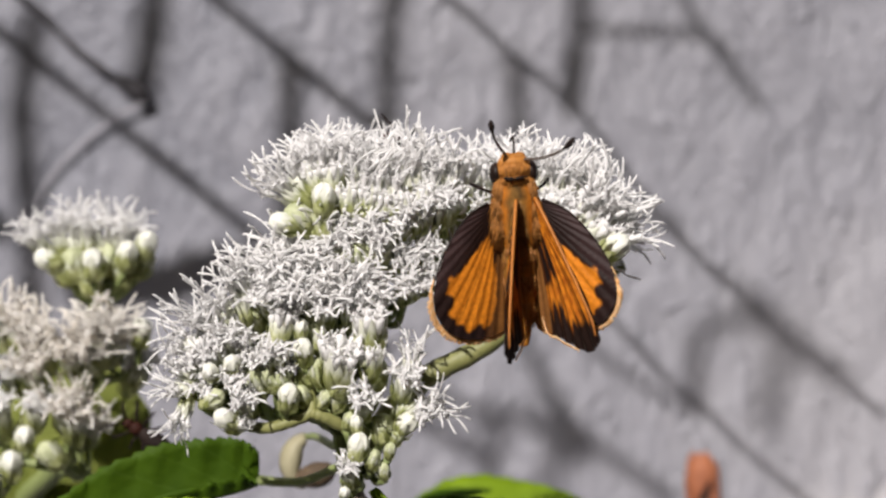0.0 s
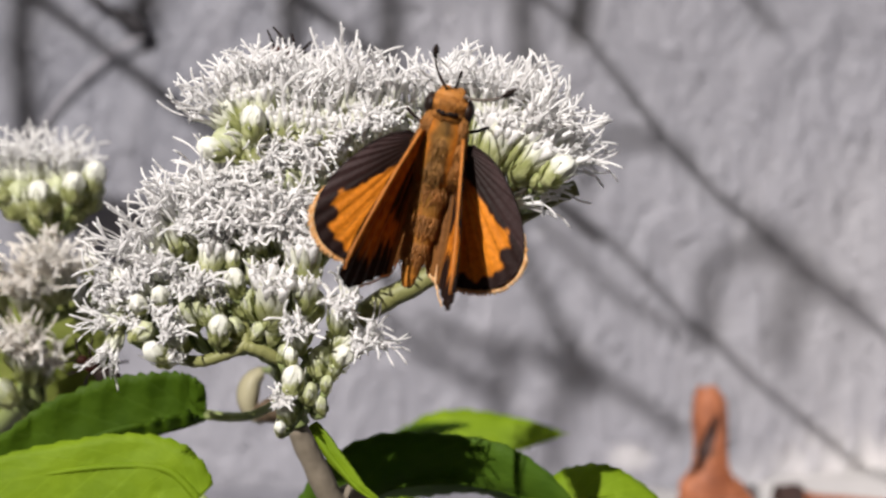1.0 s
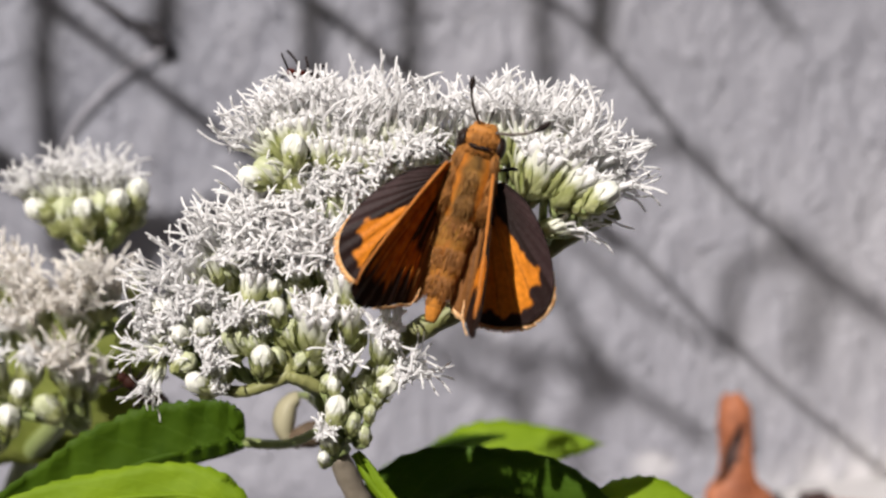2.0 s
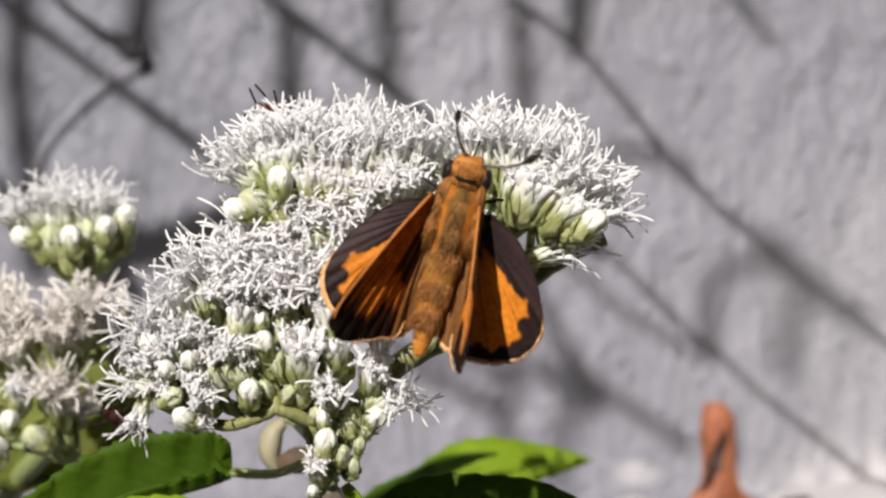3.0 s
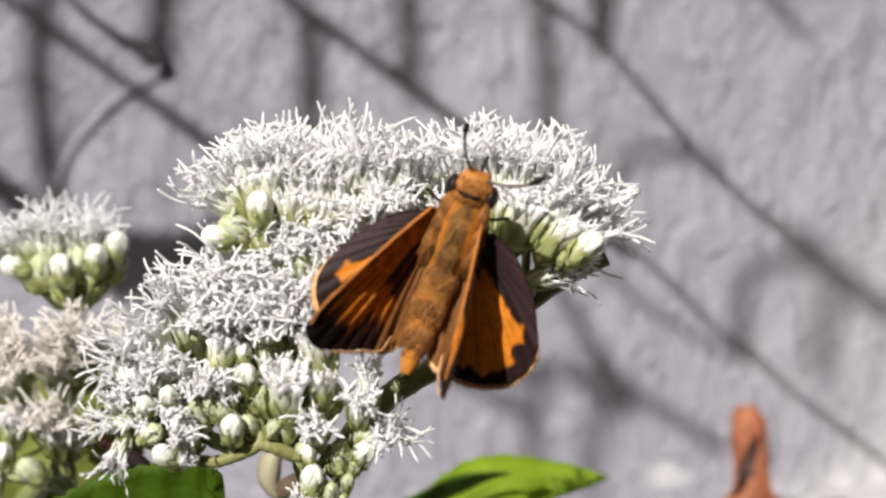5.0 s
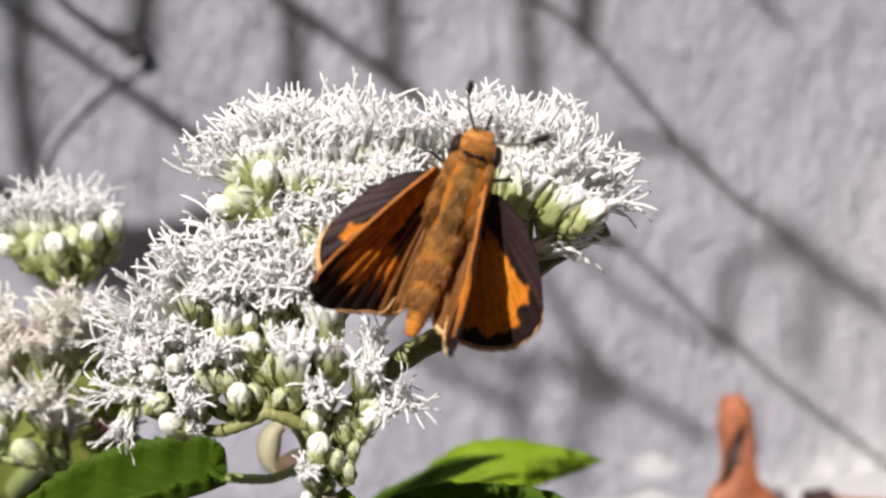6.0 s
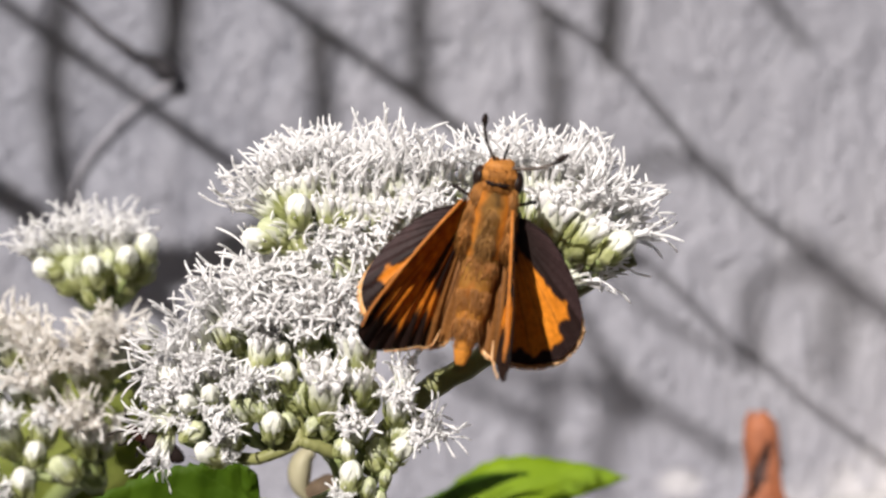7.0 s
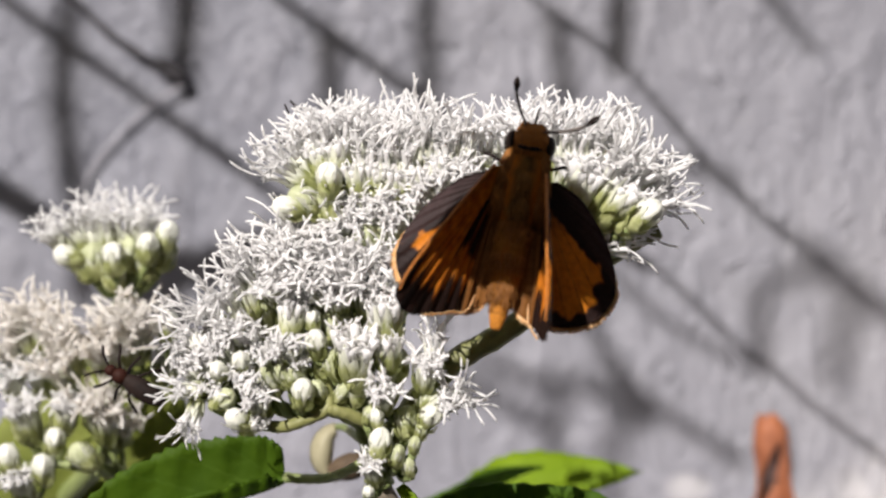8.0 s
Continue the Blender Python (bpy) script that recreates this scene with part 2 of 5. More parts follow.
# ---- mesh helpers ----
def part(name, bm, material_, parent, label="", smooth=True):
    """Link a bmesh as one mesh object under a thing or a part."""
    me = bpy.data.meshes.new(name)
    bm.normal_update()
    bm.to_mesh(me)
    bm.free()
    me.materials.append(material_)
    if smooth:
        me.polygons.foreach_set("use_smooth", [True] * len(me.polygons))
    ob = new(name, me)
    if parent:
        ob.parent = parent
    if label:
        tagged(ob, label)
    return ob


def shared(name, me, parent, m, label=""):
    ob = new(name, me)
    ob.parent = parent
    ob.matrix_basis = m
    if label:
        tagged(ob, label)
    return ob


def mesh_of(name, bm, material_):
    me = bpy.data.meshes.new(name)
    bm.normal_update()
    bm.to_mesh(me)
    bm.free()
    me.materials.append(material_)
    me.polygons.foreach_set("use_smooth", [True] * len(me.polygons))
    return me


def tube(bm, points, radii, sides=6):
    """A tapered tube with rounded ends along a line of points."""
    pts = [Vector(p) for p in points]
    rings = []
    for i, p in enumerate(pts):
        d = (pts[min(i + 1, len(pts) - 1)] - pts[max(i - 1, 0)]).normalized()
        a = d.cross(Vector((0.31, 0.87, 0.38))).normalized()
        c = d.cross(a)
        r = radii[i] if not isinstance(radii, float) else radii
        rings.append([bm.verts.new(p + (a * math.cos(k * math.tau / sides) + c * math.sin(k * math.tau / sides)) * r) for k in range(sides)])
    for r0, r1 in zip(rings, rings[1:]):
        for k in range(sides):
            bm.faces.new((r0[k], r0[(k + 1) % sides], r1[(k + 1) % sides], r1[k]))
    bm.faces.new(rings[0][::-1])
    bm.faces.new(rings[-1])


def curve(points, n=10):
    """A smooth line through the points (Catmull-Rom)."""
    p = [Vector(q) for q in points]
    p = [p[0] * 2 - p[1]] + p + [p[-1] * 2 - p[-2]]
    out = []
    for i in range(1, len(p) - 2):
        for k in range(n):
            s = k / n
            out.append(0.5 * (2 * p[i] + (p[i + 1] - p[i - 1]) * s + (2 * p[i - 1] - 5 * p[i] + 4 * p[i + 1] - p[i + 2]) * s * s
                              + (3 * p[i] - p[i - 1] - 3 * p[i + 1] + p[i + 2]) * s ** 3))
    return out + [p[-2]]


def lathe(bm, profile, sides=14, wobble=0.0, seed=0, squash=1.0):
    """Turn (height, radius) pairs round z."""
    rings = []
    for j, (h, r) in enumerate(profile):
        rings.append([bm.verts.new((r * math.cos(a) * (1 + wobble * math.sin(3 * a + seed + j)), r * squash * math.sin(a) * (1 + wobble * math.cos(2 * a + seed)), h))
                      for a in (k * math.tau / sides for k in range(sides))])
    for r0, r1 in zip(rings, rings[1:]):
        for k in range(sides):
            bm.faces.new((r0[k], r0[(k + 1) % sides], r1[(k + 1) % sides], r1[k]))
    bm.faces.new(rings[0][::-1])
    bm.faces.new(rings[-1])


def aim(x, y, z, lean, tilt, spin=0.0, size=1.0):
    """A pose in mm whose +z leans clockwise from upright as seen from the front, and tilts to the front."""
    return pose(x * MM, y * MM, z * MM) @ pose(0, 0, 0, 0, lean, 0) @ pose(0, 0, 0, tilt, 0, 0) @ pose(0, 0, 0, 0, 0, spin) @ Matrix.Scale(size, 4)


# ---- the wall, ledge and ground ----
def box_bm(lo, hi, bevel=0.0):
    bm = bmesh.new()
    bmesh.ops.create_cube(bm, size=1.0)
    for v in bm.verts:
        v.co = Vector([lo[i] + (v.co[i] + 0.5) * (hi[i] - lo[i]) for i in range(3)])
    if bevel:
        bmesh.ops.bevel(bm, geom=bm.edges[:], offset=bevel, segments=3, affect="EDGES", profile=0.6)
    return bm


wall = part("wall_back", box_bm((-2.5, 0.0, -0.72), (2.5, 0.2, 1.8)), STUCCO, None, smooth=False)
tagged(wall, "lilac-grey painted stucco wall with rough trowelled relief", "wall", kind="structure")
ledge = part("wall_ledge", box_bm((-2.5, -0.07, -0.70), (2.5, -0.002, -0.051), 0.004), STUCCO, None, smooth=False)
tagged(ledge, "grey painted ledge along the foot of the wall", "ledge", kind="structure")


# unseen wall added behind the viewer to cut low sky light
behind = part("sky_blocker", box_bm((-2.5, -1.5, -0.72), (2.5, -1.35, 0.28)), BLOCKER, None, smooth=False)
tagged(behind, "plain dark wall added unseen behind the viewer to block sky light", "wall", kind="structure")


def build_ground():
    bm = bmesh.new()
    bmesh.ops.create_grid(bm, x_segments=60, y_segments=60, size=1.0)
    for v in bm.verts:
        v.co = Vector((v.co.x * 60, v.co.y * 60, -0.70 + 0.03 * noise.noise(v.co * 9) - 0.03))
    ob = part("ground", bm, EARTH, None)
    return tagged(ob, "bare grey-brown soil below the wall", "ground", kind="structure")


build_ground()


# ---- flower heads ----
def involucre(seed, girth=1.0, loose=1.0):
    """A slender green cup of narrow overlapping bracts, 3.4 mm high."""
    rnd = random.Random(seed)
    bm = bmesh.new()
    lathe(bm, [(h, r * girth) for h, r in ((0, 0.00028), (0.0004, 0.0005), (0.0014, 0.00072), (0.0026, 0.00078), (0.0032, 0.0006), (0.0033, 0.0003))], 12)
    for ring, (n, top, wide) in enumerate(((8, 0.0036, 0.00030), (6, 0.0025, 0.00034), (4, 0.0014, 0.00034))):
        for k in range(n):
            a = k * math.tau / n + ring * 0.5 + rnd.uniform(-0.2, 0.2)
            h = top * rnd.uniform(0.8, 1.15)
            flare = rnd.uniform(-0.00005, 0.00022) * loose
            rows = []
            for s in (0, 0.25, 0.5, 0.75, 1.0):
                r = girth * (0.00036 + 0.00054 * math.sin(min(1.0, s * 1.15) * math.pi / 2)) + ring * 0.00007 + s * s * flare
                half = girth * wide * (math.sin(math.pi * (0.16 + 0.84 * s)) ** 0.7 if s < 1 else 0.06)
                row = []
                for q in (-1, 0, 1):
                    b = a + q * half / max(r, 0.0003)
                    rr = r + (0.00010 if q == 0 else -0.00004) * loose
                    row.append(bm.verts.new((rr * math.cos(b), rr * math.sin(b), s * h)))
                rows.append(row)
            for r0, r1 in zip(rows, rows[1:]):
                for q in (0, 1):
                    bm.faces.new((r0[q], r0[q + 1], r1[q + 1], r1[q]))
    return bm


def florets(seed, count=6, reach=1.0, curl=0.3, style=1.0, wild=0.06, core=0.4):
    """A tuft of tubular white florets, each with five small lobes and two long styles that part, bend and end in a club."""
    rnd = random.Random(seed)
    bm = bmesh.new()
    got = bmesh.ops.create_icosphere(bm, subdivisions=2, radius=1.0)
    for v in got["verts"]:
        q = 1 + 0.35 * noise.noise(v.co * 2.6 + Vector((seed * 1.7, 0, 0)))
        v.co = v.co * q * core * MM + Vector((0, 0, 0.0030))
    for i in range(count):
        a = i * 2.399 + rnd.uniform(-0.4, 0.4)
        rad = 0.00074 * math.sqrt((i + 0.5) / count)
        foot = Vector((rad * math.cos(a), rad * math.sin(a), 0.0028))
        out = Vector((math.cos(a), math.sin(a), 0)) * (0.12 + 0.55 * rad / 0.0008)
        way = (Vector((0, 0, 1)) + out * rnd.uniform(0.4, 1.0)).normalized()
        length = rnd.uniform(0.0014, 0.0023) * reach
        mouth = foot + way * length
        tube(bm, [foot, foot + way * length * 0.5, foot + way * length * 0.8, mouth], [0.00015, 0.00018, 0.00027, 0.00032], 6)
        side = way.cross(Vector((0.3, 0.5, 0.1))).normalized()
        up = way.cross(side)
        for k in range(5):
            b = k * math.tau / 5 + rnd.uniform(-0.25, 0.25)
            d = side * math.cos(b) + up * math.sin(b)
            e = side * -math.sin(b) + up * math.cos(b)
            p = mouth + d * 0.00026
            vs = [bm.verts.new(q) for q in (p + e * 0.00021, p - e * 0.00021, p + d * rnd.uniform(0.00035, 0.0006) + way * rnd.uniform(-0.0001, 0.0003))]
            w = bm.verts.new(p - way * 0.00014 + d * 0.0001)
            bm.faces.new(vs)
            bm.faces.new((vs[1], vs[0], w))
            bm.faces.new((vs[0], vs[2], w))
            bm.faces.new((vs[2], vs[1], w))
        b = rnd.uniform(0, math.tau)
        for k in (0, 1):
            spread = (side * math.cos(b + k * math.pi) + up * math.sin(b + k * math.pi)) * rnd.uniform(0.15, 0.6) + out * 0.3
            bend = (side * rnd.uniform(-1, 1) + up * rnd.uniform(-1, 1)) * curl
            n = 9
            d = (way + spread * 0.6).normalized()
            p = mouth - way * 0.0003
            step = rnd.uniform(0.0017, 0.0038) * reach * style / n
            flip = rnd.choice((1.0, 1.0, -0.8, 1.8))
            pts = [p]
            for j in range(n):
                turn = 1.0 if j < 5 else flip
                d = (d + spread * 0.05 + bend * 0.16 * turn + Vector((rnd.uniform(-1, 1), rnd.uniform(-1, 1), rnd.uniform(-1, 1))) * wild).normalized()
                p = p + d * step
                pts.append(p)
            tube(bm, pts, [r for r in (0.00006, 0.000064, 0.00007, 0.000075, 0.000082, 0.00009, 0.0001, 0.000108, 0.0001, 0.00006)], 5)
    return bm


def knobs(seed):
    """The white tips of a head that is about to open."""
    rnd = random.Random(seed)
    bm = bmesh.new()
    for i in range(14):
        a = i * 2.399
        rad = 0.00112 * math.sqrt((i + 0.5) / 14)
        foot = Vector((rad * math.cos(a), rad * math.sin(a), 0.0024))
        tip = foot + Vector((math.cos(a) * 0.22 + rnd.uniform(-0.1, 0.1), math.sin(a) * 0.22 + rnd.uniform(-0.1, 0.1), 1.0)) * rnd.uniform(0.0009, 0.0016) * (1.2 - 200 * rad)
        tube(bm, [foot, foot.lerp(tip, 0.5), foot.lerp(tip, 0.8), foot.lerp(tip, 0.95), tip], [0.00022, 0.00030, 0.00036, 0.00028, 0.0001], 6)
        for k in range(3):
            d = Vector((rnd.uniform(-1, 1), rnd.uniform(-1, 1), rnd.uniform(0.0, 1.2))).normalized()
            n = rnd.uniform(0.6, 1.6)
            tube(bm, [tip, tip + d * 0.0003 * n, tip + d * 0.0006 * n + Vector((0, 0, 0.0001))], [0.0001, 0.00009, 0.00006], 5)
    return bm


def bud_cap():
    """The rounded tip of a closed head: five fat lobes pressed together."""
    bm = bmesh.new()
    lathe(bm, [(0.0014, 0.00085), (0.0019, 0.00108), (0.0026, 0.00116), (0.0033, 0.00104), (0.0039, 0.00074), (0.0042, 0.0003)], 20, 0.05)
    for k in range(5):
        a = k * math.tau / 5
        r = 0.00094
        tube(bm, curve([(math.cos(a) * r, math.sin(a) * r, 0.0020), (math.cos(a) * r, math.sin(a) * r, 0.0027), (math.cos(a + 0.3) * 0.00062, math.sin(a + 0.3) * 0.00062, 0.0036), (0, 0, 0.0042)], 4), [0.0002, 0.00028, 0.00036, 0.0004, 0.0004, 0.0004, 0.0004, 0.0004, 0.00038, 0.00034, 0.0003, 0.00024, 0.0001], 8)
    return bm


CUPS = [mesh_of("involucre", involucre(s), BRACT) for s in range(5)]
BUD_CUPS = [mesh_of("involucre", involucre(30 + s, 1.42, 0.45), BRACT) for s in range(4)]
TUFTS = [mesh_of("floret_tuft", florets(40 + s, 7 + s % 3, 1.0, 0.7 + 0.4 * (s % 4), 1.05, 0.11), PETAL) for s in range(10)]
CURLY = [mesh_of("floret_tuft", florets(80 + s, 8 + s % 2, 0.72, 1.7, 1.0, 0.14, 0.6), PETAL) for s in range(8)]
OLD = [mesh_of("floret_tuft", florets(120 + s, 9 + s % 2, 0.95, 1.2, 1.0, 0.15, 0.9), CREAM) for s in range(5)]
TIGHT = [mesh_of("floret_tuft", florets(160 + s, 8 + s % 2, 0.62, 1.9, 0.95, 0.2, 0.6), PETAL) for s in range(8)]
KNOBS = [mesh_of("floret_tuft", knobs(s), PETAL) for s in range(4)]
CAP = mesh_of("bud_tip", bud_cap(), BUD)
GREEN_CAP = mesh_of("bud_tip", bud_cap(), GREEN_BUD)
dice = random.Random(7)


def head(plant, base, x, y, z, lean, tilt, size=0.0, kind="o"):
    """One flower head of a plant: its cup of bracts and the tuft in it. o open, c curly, t tight curls, a ageing, h half open, b bud, g green bud."""
    size = size or (dice.uniform(0.62, 0.82) if kind in "bg" else dice.uniform(0.80, 0.94))
    m = Matrix.Translation(-base) @ aim(x, y, z, lean, tilt, dice.uniform(0, 360), size)
    if kind in "bg":
        m = m @ Matrix.Diagonal((1.0, 1.0, 0.90, 1.0))
    cup = shared("flower_bud" if kind in "bg" else "flower_head", dice.choice(BUD_CUPS if kind in "bgh" else CUPS), plant, m)
    pool = {"o": TUFTS, "c": CURLY, "t": TIGHT, "a": OLD, "h": KNOBS, "b": [CAP], "g": [GREEN_CAP]}[kind]
    shared("bud_tip" if kind in "bg" else "floret_tuft", dice.choice(pool), cup, Matrix.Identity(4))
    return m.translation.copy()


def leaf_bm(base, points, width, tilt, fold=0.25, teeth=13, droop=0.0, blunt=0.8, sides=(1.0, 1.0), twist=0.0):
    """A toothed blade along a smooth spine. tilt: degrees by which the blade's face turns up from facing the front."""
    spine = curve([Vector(p) * MM - base for p in points], 12)
    n = len(spine) - 1
    bm = bmesh.new()
    uv = bm.loops.layers.uv.new("UVMap")
    rows = []
    coords = {}
    for i, p in enumerate(spine):
        s = i / n
        d = (spine[min(i + 1, n)] - spine[max(i - 1, 0)]).normalized()
        across = d.cross(Vector((0, -1, 0))).normalized()
        across = (Matrix.Rotation(radians(tilt + twist * s), 3, d) @ across).normalized()
        normal = d.cross(across)
        half = width * MM * (math.sin(math.pi * min(1, 0.04 + s * 0.98) ** 0.72) ** blunt) + 0.0001
        row = []
        for q in (-1, -0.66, -0.33, 0, 0.33, 0.66, 1):
            edge = 1 + (0.10 * (((s * teeth) % 1) - 0.5) if abs(q) == 1 else 0)
            lift = fold * half * abs(q) + 0.05 * half * math.sin(s * 17 + q * 4) + droop * half * q * q
            v = bm.verts.new(p + across * half * q * edge * sides[q > 0] + normal * lift)
            coords[v] = (s, 0.5 + q / 2)
            row.append(v)
        rows.append(row)
    for r0, r1 in zip(rows, rows[1:]):
        for q in range(6):
            f = bm.faces.new((r0[q], r0[q + 1], r1[q + 1], r1[q]))
            for l in f.loops:
                l[uv].uv = coords[l.vert]
    return bm


def leaf(name, plant, base, points, width, tilt, mat_=None, label="", **more):
    ob = part(name, leaf_bm(base, points, width, tilt, **more), mat_ or LEAF, plant, label)
    s = ob.modifiers.new("thickness", "SOLIDIFY")
    s.thickness = 0.00022
    rib = bmesh.new()
    spine = curve([Vector(p) * MM - base for p in points], 8)
    tube(rib, [p + Vector((0, 0.0001, -0.0001)) for p in spine], [0.00038 * (1 - 0.8 * i / len(spine)) for i in range(len(spine))], 6)
    part("midrib", rib, mat_ or STALK, ob)
    return ob


def folded_leaf(name, plant, base, crease, heights, lip, label):
    """A toothed blade folded along its length: the far half stands up, the near half turns up as a scalloped lip."""
    spine = curve([Vector(p) * MM - base for p in crease], 14)
    n = len(spine) - 1
    tall = curve([Vector((h, 0, 0)) for h in heights], 40)
    bm = bmesh.new()
    uv = bm.loops.layers.uv.new("UVMap")
    rows, coords = [], {}
    for i, p in enumerate(spine):
        s = i / n
        wave = (s * 15 + 0.9 * math.sin(s * 9) + 0.4 * math.sin(s * 23)) * math.pi
        high = tall[min(len(tall) - 1, int(s * (len(tall) - 1)))].x * MM * (1 + 0.075 * (((s * 24) % 1) - 0.5))
        edge = lip * MM * min(1.0, s * 9, (1 - s) * 5) * (0.60 + 0.46 * abs(math.sin(wave)) ** 0.5 * (0.7 + 0.5 * noise.noise(Vector((s * 9, 0, 0)))))
        row = []
        for k in range(7):
            q = k / 6
            row.append((p + Vector((0.02 * high * math.sin(s * 40) * q, -0.0011 * q * q + 0.0002 * math.sin(s * 50 + q * 3) * q, high * q)), 0.5 + q / 2))
        row = row[::-1]
        for k in range(1, 6):
            a = k / 5 * math.pi * 0.8
            row.append((p + Vector((0, -0.0007 * (1 - math.cos(a)), -0.00045 * math.sin(a))), 0.5 - 0.05 * k / 5))
        foot = row[-1][0]
        for k in range(1, 5):
            q = k / 4
            row.append((foot + Vector((0, -0.0005 * q - 0.0008 * q * abs(math.sin(wave)), edge * q)), 0.45 - 0.4 * q))
        made = []
        for co, v_ in row:
            v = bm.verts.new(co)
            coords[v] = (s, v_)
            made.append(v)
        rows.append(made)
    for r0, r1 in zip(rows, rows[1:]):
        for k in range(len(r0) - 1):
            f = bm.faces.new((r0[k], r0[k + 1], r1[k + 1], r1[k]))
            for l in f.loops:
                l[uv].uv = coords[l.vert]
    ob = part(name, bm, DEEP, plant, label)
    ob.modifiers.new("thickness", "SOLIDIFY").thickness = 0.00022
    return ob


def stalks(name, plant, base, lines, mat_, label=""):
    """Branching stalks: each line is points in mm and the two end radii."""
    obs = []
    for points, r0, r1 in lines:
        pts = curve([Vector(p) * MM - base for p in points], 8)
        bm = bmesh.new()
        tube(bm, pts, [(r0 + (r1 - r0) * i / (len(pts) - 1)) * MM * (1 + 0.06 * math.sin(i * 1.9)) for i in range(len(pts))], 9)
        obs.append(part(name, bm, mat_, plant, label))
    return obs


def twiglets(plant, base, feet, nodes):
    """Thin pedicels from the nearest branch node to each head."""
    for f in feet:
        g = min((Vector(p) * MM - base for p in nodes), key=lambda p: (p - f).length)
        mid = g.lerp(f, 0.55) + Vector((0, 0.0004, -0.0008))
        bm = bmesh.new()
        tube(bm, curve([g, mid, f], 5), 0.00032, 6)
        part("pedicel", bm, STALK, plant)


# ---- the flowering stem in front ----
FRONT_BASE = Vector((0.004, -0.176, -0.715))
UPPER_LEFT = [(-10.1, -181.3, 6.4, -34, 15), (-9.2, -182.3, 7.2, -20, 10), (-8.9, -181.3, 7.5, -7, 5), (-7.8, -180.3, 7.7, -2, 5), (-6.5, -181.3, 7.9, 2, 8), (-5.1, -180.3, 8.1, 6, 8), (-3.6, -181.3, 8.2, 10, 8), (-8.7, -177.3, 8.9, -5, -10), (-5.7, -177.3, 9.2, 0, -10), (-9.8, -178.3, 7.7, -14, -5), (-7.5, -176.3, 9.3, -2, -12)]
UPPER_RIGHT = [(-0.6, -180.3, 7, -8, 5), (0.8, -181.3, 7.2, -4, 5), (2.5, -179.3, 7.4, 0, 0), (4.1, -179.3, 7.4, 2, 0), (5.6, -179.3, 7.4, 4, 0), (6.9, -180.3, 7.1, 8, 0), (3.2, -177.3, 8.3, 0, -8), (6.5, -177.3, 8.1, 6, -8)]
FAR_RIGHT = [(8.2, -179.3, 6, 22, 5), (8.7, -180.3, 5.1, 34, 10), (9.1, -180.3, 4.5, 44, 10), (9.6, -179.3, 3.9, 52, 10), (7.9, -178.3, 6.8, 14, 5), (9.2, -177.3, 5.6, 30, -5), (9.8, -177.3, 4.3, 55, -5), (8.7, -180.3, 2.9, 58, 25)]
UNDER = [(-2, -179.3, 6.2, 5, 48), (-0.6, -178.3, 6.8, 5, 43), (0.6, -179.3, 6.3, 8, 48), (1.4, -179.3, 5.1, 10, 48), (3.1, -178.3, 4.2, 10, 48), (4.7, -178.3, 4.2, 10, 43), (-0.2, -178.3, 6.2, 5, 50), (1.5, -177.3, 7, 2, 34), (-0.3, -179.3, 2.6, 10, 55), (-1.9, -180.3, 1.5, 10, 65), (-3.9, -180.8, 2.7, 5, 60), (-2.1, -180.3, 3.5, 5, 60), (-3.5, -181.3, 0.7, 10, 65), (2.5, -178.8, 5.8, 8, 45), (4.4, -178.8, 5.6, 12, 42)]
LOWER_BUDS = [(-11.8, -184.8, -7.8, 5, 25, 0.62), (-15.4, -184.2, -9.1, -50, 30, 0.59), (-10.7, -184.4, -4.4, -5, 25, 0.59), (-11.1, -184.1, -2.5, 0, 20, 0.45), (-6.6, -184.6, -11.3, 5, 15, 0.61), (-7.4, -184.1, -14.1, 0, 40, 0.34), (-3.6, -184.1, -9.3, 30, 35, 0.61), (-17.3, -184.5, -5.7, -10, 50, 0.5), (-15.9, -184.5, -5.1, 0, 50, 0.5), (-6.6, -184.7, -9.2, -8, 15, 0.39), (-18.1, -183.9, -3.5, -60, 30, 0.47)]
LOWER_GREEN = [(-5.6, -184.1, -11.9, 10, 20, 0.46), (-8.6, -184.5, -6.5, 55, 20, 0.56), (-9.5, -184.1, -7.4, 30, 25, 0.42), (-18.1, -184.4, -7.5, 60, 25, 0.56), (-3.9, -184.0, -10.0, 20, 30, 0.4), (-4.3, -184.3, -11.0, 10, 20, 0.35), (-4.5, -183.7, -12.6, -10, 20, 0.39), (-14.3, -182.3, -2.0, -15, 25, 0.7), (-9.8, -182.3, -3.5, 5, 20, 0.88), (-13.9, -182.8, -7.0, -20, 25, 0.77), (-12.8, -183.3, -6.4, -15, 30, 0.59), (-10.7, -183.3, -6.0, 10, 10, 0.63), (-5.3, -183.3, -6.1, 0, 10, 0.63), (-4.9, -183.3, -10.1, 5, 10, 0.63), (-3.6, -183.0, -8.4, 15, 20, 0.56), (-8.3, -183.7, -7.7, 10, 25, 0.55), (-6.3, -183.7, -6.2, 25, 25, 0.5), (-9.6, -183.6, -5.9, -5, 25, 0.6), (-10.5, -183.7, -7.5, -20, 25, 0.5), (-7.5, -183.8, -9.0, 20, 25, 0.42), (-12.2, -183.6, -6.6, -10, 25, 0.6)]
LOWER_HALF_OPEN = [(-8.4, -184.1, -6.2, 8, 30, 1.08), (-6, -184, -3.7, 0, 22, 0.99), (-6, -184.4, -5.5, 5, 20, 0.72), (-12.8, -184.2, -3.3, 10, 10, 0.77), (-16.1, -183.8, -9.3, 60, 30, 0.5)]
